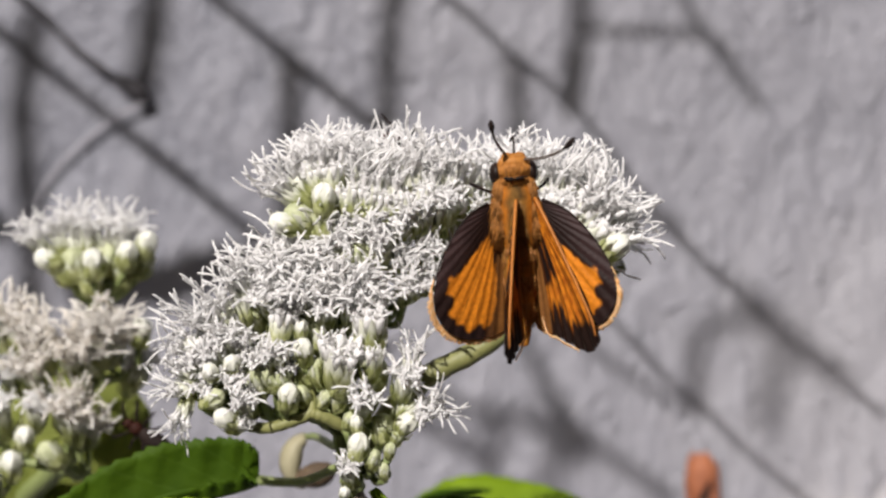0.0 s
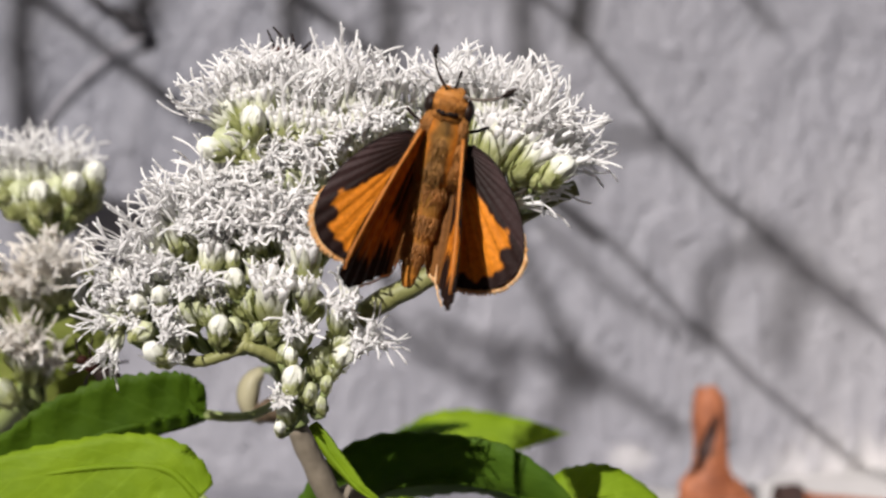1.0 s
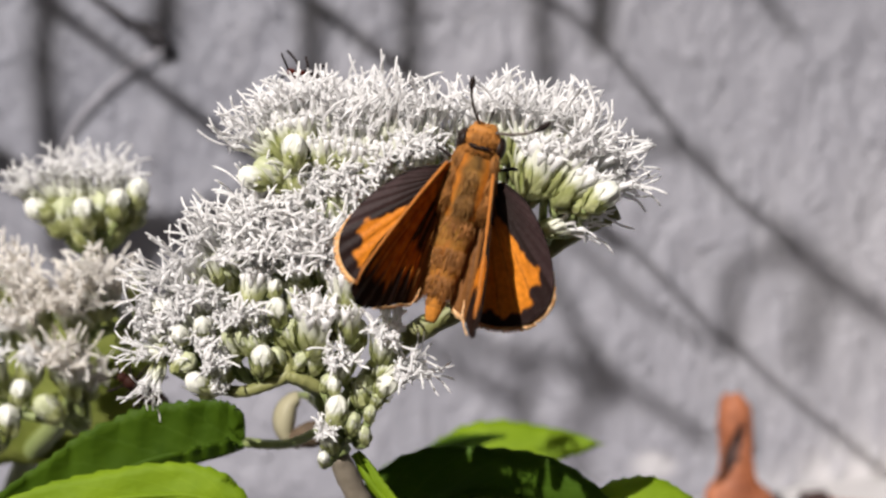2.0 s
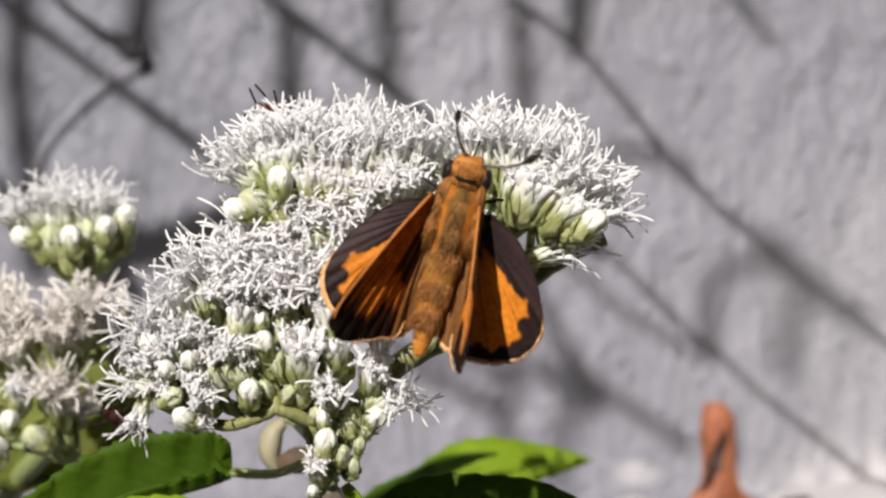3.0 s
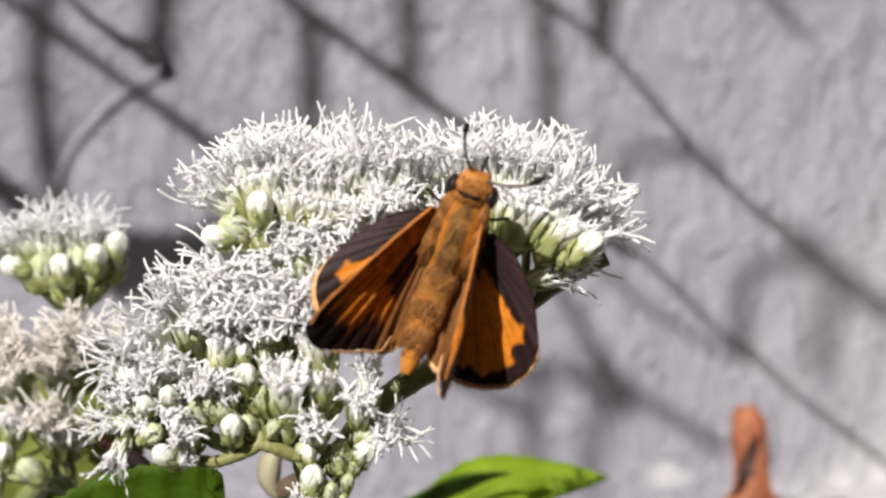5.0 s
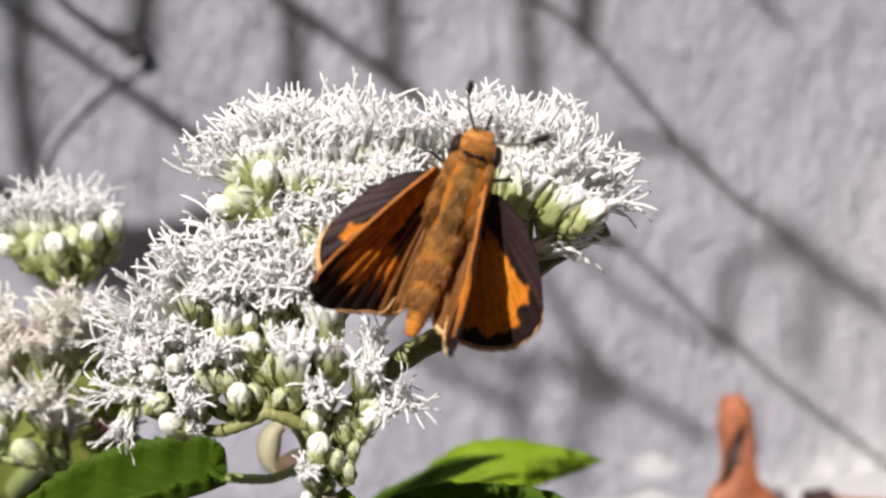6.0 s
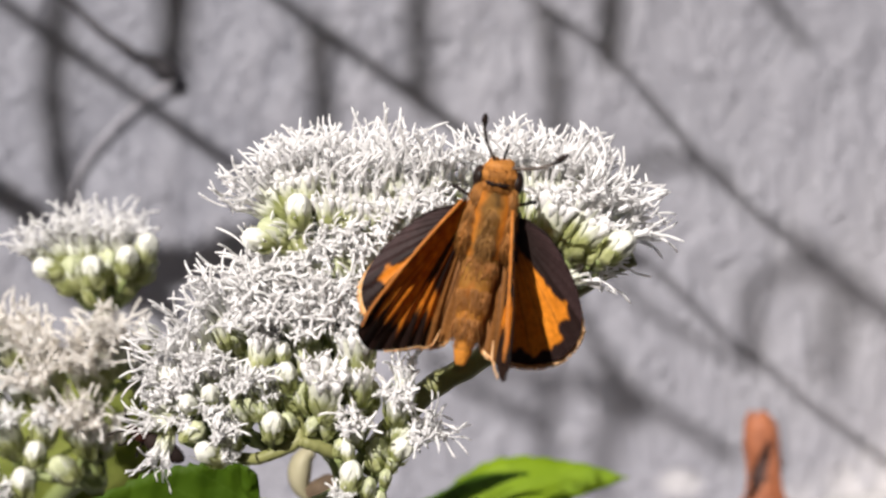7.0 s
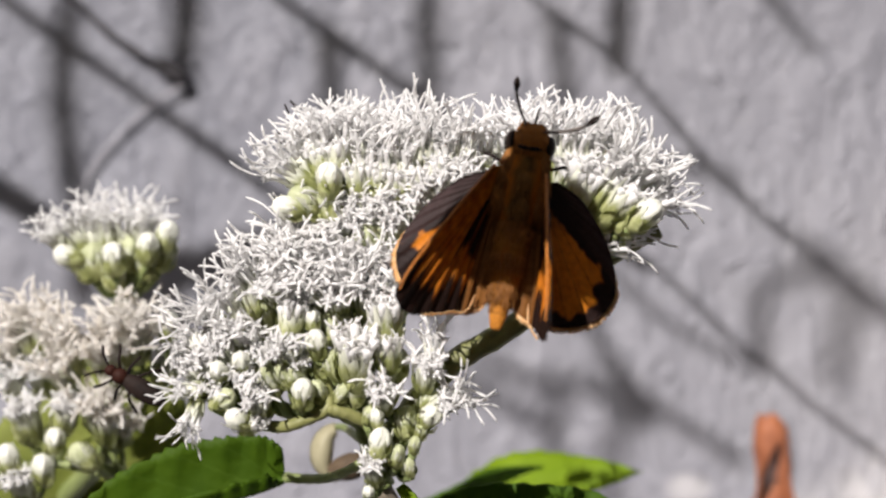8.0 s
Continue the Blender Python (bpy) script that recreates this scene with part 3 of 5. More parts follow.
LOWER_TIGHT_CURLS = [(-12.5, -182.8, -5.1, -10, 55, 0.92), (-6.3, -183.3, -8.2, 5, 58, 0.9), (-3.6, -183.1, -7.1, 10, 45, 0.95), (-3.7, -183.5, -8.6, 55, 40, 0.85), (-14.7, -183.1, -8.5, -5, 55, 0.82), (-6.9, -183.3, -13.3, -10, 45, 0.68), (-17.3, -182.3, -5.3, -25, 55, 0.9), (-18.3, -182, -6.2, -40, 50, 0.9), (-15, -182, -4.5, -15, 50, 0.9), (-15.9, -182.2, -4.1, -18, 52, 0.92), (-16.7, -182.2, -5.1, -22, 52, 0.9), (-14.4, -182.4, -5.4, -8, 55, 0.8), (-15.5, -182.6, -7, -10, 55, 0.8), (-17.1, -182.5, -7.5, -30, 52, 0.8), (-12.1, -182.6, -6, 0, 50, 0.7)]
LOWER_CURLS = [(-11, -182.7, -0.6, -5, 58, 0.92), (-9.5, -182.7, -1.5, 5, 58, 0.92), (-8.1, -182.8, -0.1, 5, 55, 0.92), (-12.5, -182.3, 0, -10, 55, 0.9), (-10, -182.3, 0.5, 0, 55, 0.9), (-7.6, -182.2, -1.6, 10, 50, 0.85), (-11.8, -182.2, -1.6, -5, 58, 0.85), (-9, -182.3, -0.4, 5, 58, 0.9), (-6.7, -182.2, 0.5, 5, 50, 0.85)]
LOWER_OPEN = [(-16, -182.7, -2.5, -20, 28, 0.82), (-15.1, -182.9, -1.8, -6, 20, 0.85), (-16.6, -182.6, -3.2, -45, 30, 0.85), (-14, -182.3, -1.1, 5, 25, 0.85), (-17.3, -182.7, -3.9, -65, 30, 0.8), (-18.1, -183.4, -6.5, -85, 30, 0.62), (-19, -183.3, -6.6, -165, 35, 0.62), (-2.8, -183.2, -6, 0, 12, 0.7), (-3.3, -183.4, -7.9, 68, 25, 0.7), (-16.6, -182, -4.6, -35, 35, 0.85)]
CROWN_BUDS = [(-11.4, -184.4, 5.7, -75, 20, 0.64), (-9.8, -185.1, 6.5, 3, 12, 0.69)]
CROWN_GREEN = [(-10.1, -183.6, 5.6, -58, 25, 0.82), (-9.8, -184.1, 4.9, 3, 12, 0.7), (-7.2, -182.8, 1.9, 0, 30, 0.94), (-7, -182.8, 1.5, 15, 20, 0.78), (-9.3, -182.2, 0.8, -5, 20, 0.86), (-5.6, -182.3, 2.7, 5, 20, 0.78)]
CROWN_OPEN = [(-9.9, -183.8, 7.8, -10, 8, 0.82), (-9.1, -183.3, 8.2, 2, 8, 0.82), (-10.5, -183.6, 7, -56, 15, 0.82), (-10.4, -183.2, 7.5, -36, 10, 0.82), (-10.3, -182.9, 7.8, -22, 5, 0.82), (-7.6, -183.2, 7.6, 2, 12, 0.82), (-6.9, -183.6, 6.3, -2, 15, 0.82), (-5.9, -183.6, 6.3, 4, 15, 0.82), (-4.8, -183.6, 6.5, 2, 15, 0.82), (-3.6, -183.2, 7.6, 6, 12, 0.82), (-3.2, -182.8, 8.0, 10, 8, 0.72), (-1.5, -183.2, 7.3, -4, 14, 0.72), (-0.5, -182.7, 7.7, 2, 10, 0.82), (-8.3, -182.4, 8.0, 0, 5, 0.82), (-6.5, -182.4, 7.8, 2, 5, 0.82)]
CROWN_OPEN_MORE = [(-11.9, -182.4, 1.6, -16, 22, 0.85), (-12.9, -182.3, 0.9, -34, 25, 0.85), (-14, -182.7, -0.4, -42, 28, 0.85), (-10.8, -182.4, 2.4, -6, 20, 0.82)]
CROWN_HALF_OPEN = [(-7.9, -183.8, 6.3, -2, 14, 0.72), (-6.5, -183.8, 6.4, 3, 16, 0.68), (-5.2, -183.8, 6, 3, 16, 0.68), (-2.5, -183.6, 6.8, 6, 14, 0.68), (-4, -183.7, 6.4, 5, 16, 0.63), (-9.2, -184, 7.9, 0, 10, 0.72), (-10.1, -183.9, 7.9, -16, 10, 0.68)]
CROWN_TIGHT_CURLS = [(-8.5, -182.4, 4.4, -5, 48, 0.8), (-7.2, -182.3, 4.7, 0, 48, 0.82), (-7.6, -182.1, 3.1, -5, 52, 0.85), (-8.9, -182.2, 3, -12, 50, 0.85), (-6, -182.2, 4.5, 5, 50, 0.82), (-4.6, -182.3, 5.1, 5, 50, 0.8), (-3.5, -182.4, 5.6, 5, 48, 0.8), (-2.2, -182.5, 6, 5, 45, 0.8), (-0.6, -182.5, 6.5, 5, 45, 0.8), (-5.9, -182.3, 3.3, 8, 50, 0.8), (-6.7, -182.2, 4, 2, 50, 0.82), (-5.3, -182.3, 3.8, 8, 50, 0.8), (-8.1, -182.2, 3.8, -5, 50, 0.82), (-4.1, -182.1, 4.7, 5, 48, 0.8), (-2.7, -182.1, 5.5, 5, 46, 0.8)]
CROWN_TIGHT_CURLS_MORE = [(-9.8, -182.2, 2.1, -8, 50, 0.85), (-6.8, -182, 0.1, 4, 55, 0.85), (-1.2, -182.2, 6.1, 4, 45, 0.8), (-5.4, -182.2, 5.3, 4, 46, 0.78)]
CROWN_CURLS = [(-12.1, -182.5, 1, -22, 50, 0.9), (-10.7, -182.5, 1.4, -12, 50, 0.9), (-9.5, -182.3, 0.8, -5, 55, 0.9), (-11.3, -182.3, -0.1, -15, 58, 0.9), (-7.6, -182.3, 0.6, 0, 55, 0.9), (-8.7, -182.3, -0.6, 0, 58, 0.9), (-10.5, -182.3, 0.1, -10, 56, 0.9), (-9.3, -182.3, -0.3, -4, 56, 0.9), (-7.8, -182.3, -0.6, 2, 58, 0.9), (-11.9, -182.3, -0.5, -20, 56, 0.9), (-5.7, -182, -0.8, 6, 56, 0.85), (-10.1, -182.3, -1.1, -8, 58, 0.9), (-7, -182.3, -1, 5, 58, 0.9), (-13, -182.5, -1, -30, 50, 0.9), (-6, -182, 0.3, 5, 55, 0.85)]
FAN_HALF_OPEN = [(6.6, -183.6, 5.1, 25, 18, 1.08), (8.6, -183.6, 4.6, 46, 20, 0.99)]
FAN_OPEN = [(7.9, -183.9, 5.3, 36, 18, 1), (9, -183.1, 5.6, 46, 14, 0.92), (9.6, -182.7, 6, 50, 8, 0.9), (8.7, -182.7, 6.9, 34, 10, 0.9), (8.4, -182.2, 7.5, 22, 8, 0.9), (10.4, -182.7, 4.8, 64, 10, 0.85), (7.3, -181.7, 2.5, 72, 20, 0.78), (7.9, -182.5, 7.2, 14, 15, 0.88), (7, -182.5, 7.2, 6, 15, 0.88), (6, -182.5, 7.4, 2, 15, 0.88), (5, -182.5, 7.6, -3, 15, 0.88), (4.1, -182.5, 7.7, -6, 15, 0.88)]
FAN_BUDS = [(10.7, -184.8, 4.2, 52, 20, 0.74)]
FAN_GREEN = [(10, -183.9, 4, 54, 20, 0.7), (7.5, -183.5, 5, 30, 15, 0.7), (8.7, -183.5, 4.2, 42, 15, 0.7)]
FAN_TIGHT_CURLS = [(6.1, -182, 6.2, 14, 40, 0.85), (7.2, -182.7, 6.2, 28, 35, 0.85)]


BRIGHT_LEAF = [(-14.8, -174.5, -20.6), (-17.3, -174.5, -18.4), (-21.3, -174.5, -18.1), (-27.1, -174.5, -18.9), (-32.3, -174.5, -20.1), (-38.7, -174.5, -21.9)]


def build_front():
    plant = tagged(new("flowering_stem"), "white boneset flower cluster on a green stem, florets wide open", "flower", "flowering stems")
    plant.location = FRONT_BASE
    b = FRONT_BASE
    feet = []
    groups = [(UPPER_LEFT, "o"), (UPPER_RIGHT, "o"), (FAR_RIGHT, "o"), (UNDER, "c"),
              (LOWER_BUDS, "b"), (LOWER_GREEN, "g"), (LOWER_HALF_OPEN, "h"), (LOWER_TIGHT_CURLS, "t"), (LOWER_CURLS, "c"), (LOWER_OPEN, "o"), (CROWN_BUDS, "b"), (CROWN_GREEN, "g"), (CROWN_OPEN, "o"), (CROWN_OPEN_MORE, "o"), (CROWN_HALF_OPEN, "h"), (CROWN_TIGHT_CURLS, "t"), (CROWN_TIGHT_CURLS_MORE, "t"), (CROWN_CURLS, "c"), (FAN_HALF_OPEN, "h"), (FAN_OPEN, "o"), (FAN_BUDS, "b"), (FAN_GREEN, "g"), (FAN_TIGHT_CURLS, "t")]
    for group, kind in groups:
        for row in group:
            feet.append(head(plant, b, *row, kind=kind))
    nodes = [(-7.9, -179.3, -9.3), (-9.5, -177.3, 4.3), (-6.1, -177.3, 5.5), (-11.2, -177.3, 4.7), (2.7, -177.3, 5.3), (4.8, -177.3, 4.8), (8.1, -177.3, 2.3), (9.8, -177.3, 2.6), (-12.8, -178.3, -1.9), (-14.9, -178.3, -4.3), (-16.6, -178.3, -5.1), (-15.9, -180.3, -7.4), (-10.8, -178.3, -2.8), (-7.7, -179.3, -1.9), (-4.5, -178.3, -1.2), (-9.3, -180.3, -6.7), (-6, -181.3, -5.8), (-4.1, -181.3, -8.3), (-6.1, -181.3, -11.4), (-12.6, -180.3, -8.3), (-3.7, -177.3, 2.9), (-7, -178.3, 0.5), (-15.3, -178.3, -1.9), (-1.1, -177.3, 4.1)]
    stalks("branch", plant, b, [
        ([(-7, -177.3, -14.2), (-7.3, -177.8, -12.4), (-8, -178.3, -9.4), (-8.3, -178.3, -6.1), (-9.2, -177.3, -1.2), (-9.5, -177.3, 4.3)], 1.0, 0.6),
        ([(-8, -178.3, -9.4), (-10.3, -179.3, -8.2), (-12.6, -180.3, -8.5), (-14.6, -180.3, -7.8), (-15.9, -180.3, -7.4)], 0.8, 0.45),
        ([(-9.5, -179.3, -8.2), (-11.9, -179.3, -5.9), (-14.1, -178.3, -4.4), (-16.6, -178.3, -5.1)], 0.7, 0.4),
    ], STALK)
    stalks("branch", plant, b, [
        ([(-15.9, -181.8, -8.8), (-13.7, -183.4, -9.1), (-11.8, -184.0, -8.6), (-10.1, -184.0, -7.7), (-10.4, -183.0, -6.3), (-10.9, -181.2, -4.4)], 0.42, 0.48),
        ([(-10.1, -184.0, -7.8), (-8.9, -183.8, -8.2), (-7.0, -182.6, -9.4), (-6.4, -181.0, -11.1), (-6.6, -178.6, -13.1)], 0.48, 0.55),
        ([(-6.4, -177.3, -10.9), (-2.1, -177.3, -5.7), (2.5, -177.3, -2.9), (6.8, -177.3, 0.2), (11.4, -177.3, 3.2), (14, -177.3, 4.4)], 1.0, 0.65),
    ], LIGHT_STALK, "light olive branch")
    stalks("branch", plant, b, [
        ([(-8.3, -178.3, -6.1), (-5.4, -177.3, -1.3), (-1.1, -177.3, 4.1), (2.7, -177.3, 5.7)], 0.7, 0.5),
        ([(-7.5, -179.3, -11.7), (-5.7, -180.3, -9.2), (-4.1, -181.3, -8.3), (-2.8, -181.3, -7.9)], 0.6, 0.4),
        ([(-9.2, -177.3, -1.2), (-12.8, -178.3, -1.9), (-14.9, -178.3, -1)], 0.6, 0.4),
        ([(-6.9, -177.3, -1.2), (-6.2, -177.3, 2.1), (-5.7, -177.3, 5.5)], 0.6, 0.4),
    ], STALK)
    stalks("stem", plant, b, [([(4, -176, -715), (8, -172, -400), (12, -168, -120), (-0.1, -170.3, -30.8), (-4.5, -174.3, -20.4), (-7.2, -177.3, -14)], 1.7, 0.85)], WOODY, "greyish brown lower stem")
    twiglets(plant, b, feet, nodes)
    leaf("bract_leaf", plant, b, [(-5.4, -181.4, -13.6), (-4.4, -182, -15.2), (-3.2, -182.4, -16.6), (-1.8, -182.8, -18.0), (-0.2, -183, -19.0)], 0.62, 30, SUNNY, label="small bright green bract")
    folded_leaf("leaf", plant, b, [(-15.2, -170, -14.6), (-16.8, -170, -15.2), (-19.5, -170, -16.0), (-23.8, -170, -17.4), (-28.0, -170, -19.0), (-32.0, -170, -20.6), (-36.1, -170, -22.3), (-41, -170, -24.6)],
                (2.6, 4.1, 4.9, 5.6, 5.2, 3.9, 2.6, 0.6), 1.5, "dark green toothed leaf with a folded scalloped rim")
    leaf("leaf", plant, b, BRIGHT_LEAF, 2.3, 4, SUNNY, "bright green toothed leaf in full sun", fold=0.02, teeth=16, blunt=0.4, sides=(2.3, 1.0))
    stalks("petiole", plant, b, [([BRIGHT_LEAF[0], (-9.0, -175, -26.0), (-3.8, -174.6, -22.0)], 0.5, 0.4)], STALK)
    stalks("petiole", plant, b, [([(-15.2, -170, -14.6), (-13.0, -171, -14.6), (-10.9, -173, -14.1), (-7.6, -176.8, -12.2)], 0.42, 0.36)], STALK)
    curl = bmesh.new()
    rows = []
    c = Vector((-12.1, -158.0, -14.2)) * MM - b
    for i in range(25):
        a = math.pi * (0.52 + 0.98 * i / 24)
        wide = 0.55 + 0.45 * math.sin(math.pi * min(1, i / 20))
        rows.append([curl.verts.new(c + Vector((math.cos(a) * (2.3 - 1.75 * q * wide), -1.2 * math.sin(q * 2.6) * wide, math.sin(a) * (2.4 - 1.1 * q * wide))) * MM) for q in (0, 0.15, 0.3, 0.45, 0.6, 0.8, 1.0)])
    for r0, r1 in zip(rows, rows[1:]):
        for q in range(6):
            curl.faces.new((r0[q], r0[q + 1], r1[q + 1], r1[q]))
    ob = part("curled_leaf", curl, PALE, plant, "pale curled withered leaf")
    ob.modifiers.new("thickness", "SOLIDIFY").thickness = 0.0003
    # dark brown tube standing in for shade inside the curl
    tip = bmesh.new()
    tube(tip, curve([c + Vector(p) * MM for p in [(-0.6, -0.6, -1.7), (0.6, -0.9, -1.3), (1.7, -0.9, -1.0), (2.5, -0.6, -0.6)]], 6), [(0.7 + 0.55 * math.sin(i / 18 * math.pi)) * MM for i in range(19)], 9)
    part("curl_shade", tip, RUSSET, ob, "dark brown filling for the shade inside the curl")
    stalks("petiole", plant, b, [([(-12.1, -158.2, -11.9), (-10.8, -164, -11.4), (-8.6, -174, -11.2), (-7.9, -178, -10.2)], 0.3, 0.4)], STALK)
    return plant


front = build_front()

# ---- the flowering stem behind ----
BACK_BASE = Vector((-0.030, -0.150, -0.715))
BACK_OPEN = [(-36.7, -154.3, 4.2, -45, 26, 0.83), (-35.4, -154.4, 4.1, -25, 21, 0.87), (-34.4, -154.4, 3.8, -10, 18, 0.92), (-33.4, -154.4, 3.9, 0, 18, 0.92), (-32.1, -154.4, 3.7, 8, 18, 0.92), (-31, -154.5, 3.8, 15, 18, 0.87), (-30.3, -153.5, 4, 25, 16, 0.83), (-34.9, -151.6, 4.4, -4, 11, 0.92), (-32.2, -151.6, 4.4, 10, 11, 0.92)]
BACK_BUDS = [(-35.3, -156.4, 3.4, -62, 15, 0.8), (-32.2, -157.5, 2.2, -2, 12, 0.84), (-29.3, -157.6, 3.2, 6, 10, 0.8), (-28.1, -156.6, 4.4, 18, 10, 0.8), (-28.1, -155.4, -4, 8, 15, 0.8), (-38.9, -157.2, -16.7, 0, 20, 0.8), (-41.9, -157.2, -15.7, -5, 20, 0.8), (-38.5, -156.3, -14.1, 15, 20, 0.72)]
BACK_GREEN = [(-34, -155.5, 2, -14, 12, 0.94), (-34.7, -155.5, 1.8, -30, 12, 0.86), (-31.5, -154.6, 2.6, 4, 8, 1.01), (-29.8, -155.5, 1.7, 10, 12, 0.86), (-28.6, -155.6, 2.6, 18, 10, 0.86), (-34.3, -156.2, -15.4, -45, 20, 0.86), (-41.8, -152.3, -6.3, 0, 15, 1.01), (-32.8, -155.6, 0.8, 0, 10, 0.86)]
BACK_AGEING = [(-31.6, -154.4, -6, 5, 35, 1.25), (-32.7, -153.2, -6.5, -5, 40, 1.2), (-31.1, -153.7, -5.8, 18, 35, 1.1), (-34.2, -152.9, -7.4, -5, 45, 1.2), (-36.9, -153.5, -6.9, -10, 35, 1.2), (-38.6, -153, -5.9, -12, 30, 1.1), (-39.6, -153.3, -5.1, -15, 25, 1.1), (-40.8, -153.3, -5.3, -20, 25, 1.1), (-37.7, -153.7, -8.5, -8, 50, 1.2), (-42.2, -152.5, -7.1, -20, 40, 1.1), (-32.8, -153, -6.9, 8, 50, 1.1), (-33.8, -154.2, -13.5, 8, 40, 1.2), (-34.6, -153.5, -12.7, -10, 40, 1.1), (-33.1, -152.9, -13.8, 25, 40, 0.9)]
BACK_FADED = [(-29.9, -151, -8.8, 15, 30, 1.1), (-29.2, -151.5, -7.9, 25, 25, 1), (-42.1, -153.5, -9.8, -15, 40, 1.1), (-40.6, -154.5, -13.3, -5, 35, 1.2), (-41, -155.2, -18.8, 0, 45, 1.1), (-37.8, -154.9, -12.3, 20, 35, 1), (-40.3, -152.2, -8.9, -10, 45, 1.1)]
BACK_HALF_OPEN = [(-41.1, -155.1, -12.9, -4, 20, 0.99), (-38.2, -155.2, -12.1, 22, 20, 0.9)]


def build_back():
    plant = tagged(new("flowering_stem"), "cream-white boneset clusters and toothed green leaves behind", "flower", "flowering stems")
    plant.location = BACK_BASE
    b = BACK_BASE
    feet = []
    for group, kind in ((BACK_OPEN, "o"), (BACK_BUDS, "b"), (BACK_GREEN, "g"), (BACK_AGEING, "a"), (BACK_FADED, "t"), (BACK_HALF_OPEN, "h")):
        for row in group:
            feet.append(head(plant, b, *row, kind=kind))
    stalks("branch", plant, b, [
        ([(-35.5, -147, -14), (-34.8, -150, -11.4), (-33.6, -153, -8.9), (-33.2, -153, -2.5), (-32.9, -153, 1.8)], 1.1, 0.7),
        ([(-33.1, -153, -11.1), (-37.4, -153, -8.8), (-39.5, -153, -7.2)], 0.7, 0.4),
        ([(-32.9, -153, -16.4), (-36.4, -153, -15.8), (-39.6, -153, -15.2)], 0.7, 0.4),
        ([(-33.5, -153, -7.8), (-30.3, -153, -6.8), (-28.6, -153, -6.1)], 0.6, 0.4),
        ([(-30, -150, -715), (-31, -150, -300), (-50, -124, -80), (-50, -126, -32), (-35.5, -147, -14)], 2.4, 1.1),
    ], STALK)
    stalks("petiole", plant, b, [
        ([(-33, -130, -75), (-10, -115, -70), (-12, -119, -52), (-4.7, -119, -33.6)], 0.7, 0.5),
        ([(-33, -134, -78), (-14, -155, -55), (-5.6, -164, -25.5)], 0.7, 0.5),
        ([(-33, -130, -80), (0, -150, -70), (8, -168, -45), (12.2, -168, -23.1)], 0.7, 0.5),
        ([(-33, -130, -72), (-16, -124, -52), (-10.5, -124, -33)], 0.6, 0.5),
    ], STALK)
    twiglets(plant, b, feet, [(-32.9, -153, 0.7), (-33.3, -153, -6.8), (-37.4, -153, -8.8), (-39.5, -153, -7.2), (-33.5, -153, -8.9), (-32.9, -153, -16.4), (-36.4, -153, -15.8), (-39.6, -153, -15.2), (-29.8, -153, -6.8), (-28.6, -153, -6.1)])
    leaf("leaf", plant, b, [(-32.2, -137, -8.8), (-39, -137, -13.6), (-47.7, -137, -17.7), (-58.8, -137, -23)], 8.0, -5, OLIVE_LEAF, fold=0.12)
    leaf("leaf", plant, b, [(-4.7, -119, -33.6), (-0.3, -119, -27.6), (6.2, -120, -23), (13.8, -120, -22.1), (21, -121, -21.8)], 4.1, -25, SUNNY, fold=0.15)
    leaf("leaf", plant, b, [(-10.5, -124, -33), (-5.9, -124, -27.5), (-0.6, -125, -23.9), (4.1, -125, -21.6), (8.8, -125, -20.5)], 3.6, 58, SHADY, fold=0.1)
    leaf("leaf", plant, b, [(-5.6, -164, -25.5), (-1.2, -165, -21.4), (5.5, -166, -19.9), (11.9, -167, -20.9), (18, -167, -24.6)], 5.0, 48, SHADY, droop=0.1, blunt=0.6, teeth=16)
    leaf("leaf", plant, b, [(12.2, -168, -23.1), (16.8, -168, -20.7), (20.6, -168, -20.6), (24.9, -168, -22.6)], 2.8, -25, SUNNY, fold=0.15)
    return plant


back = build_back()


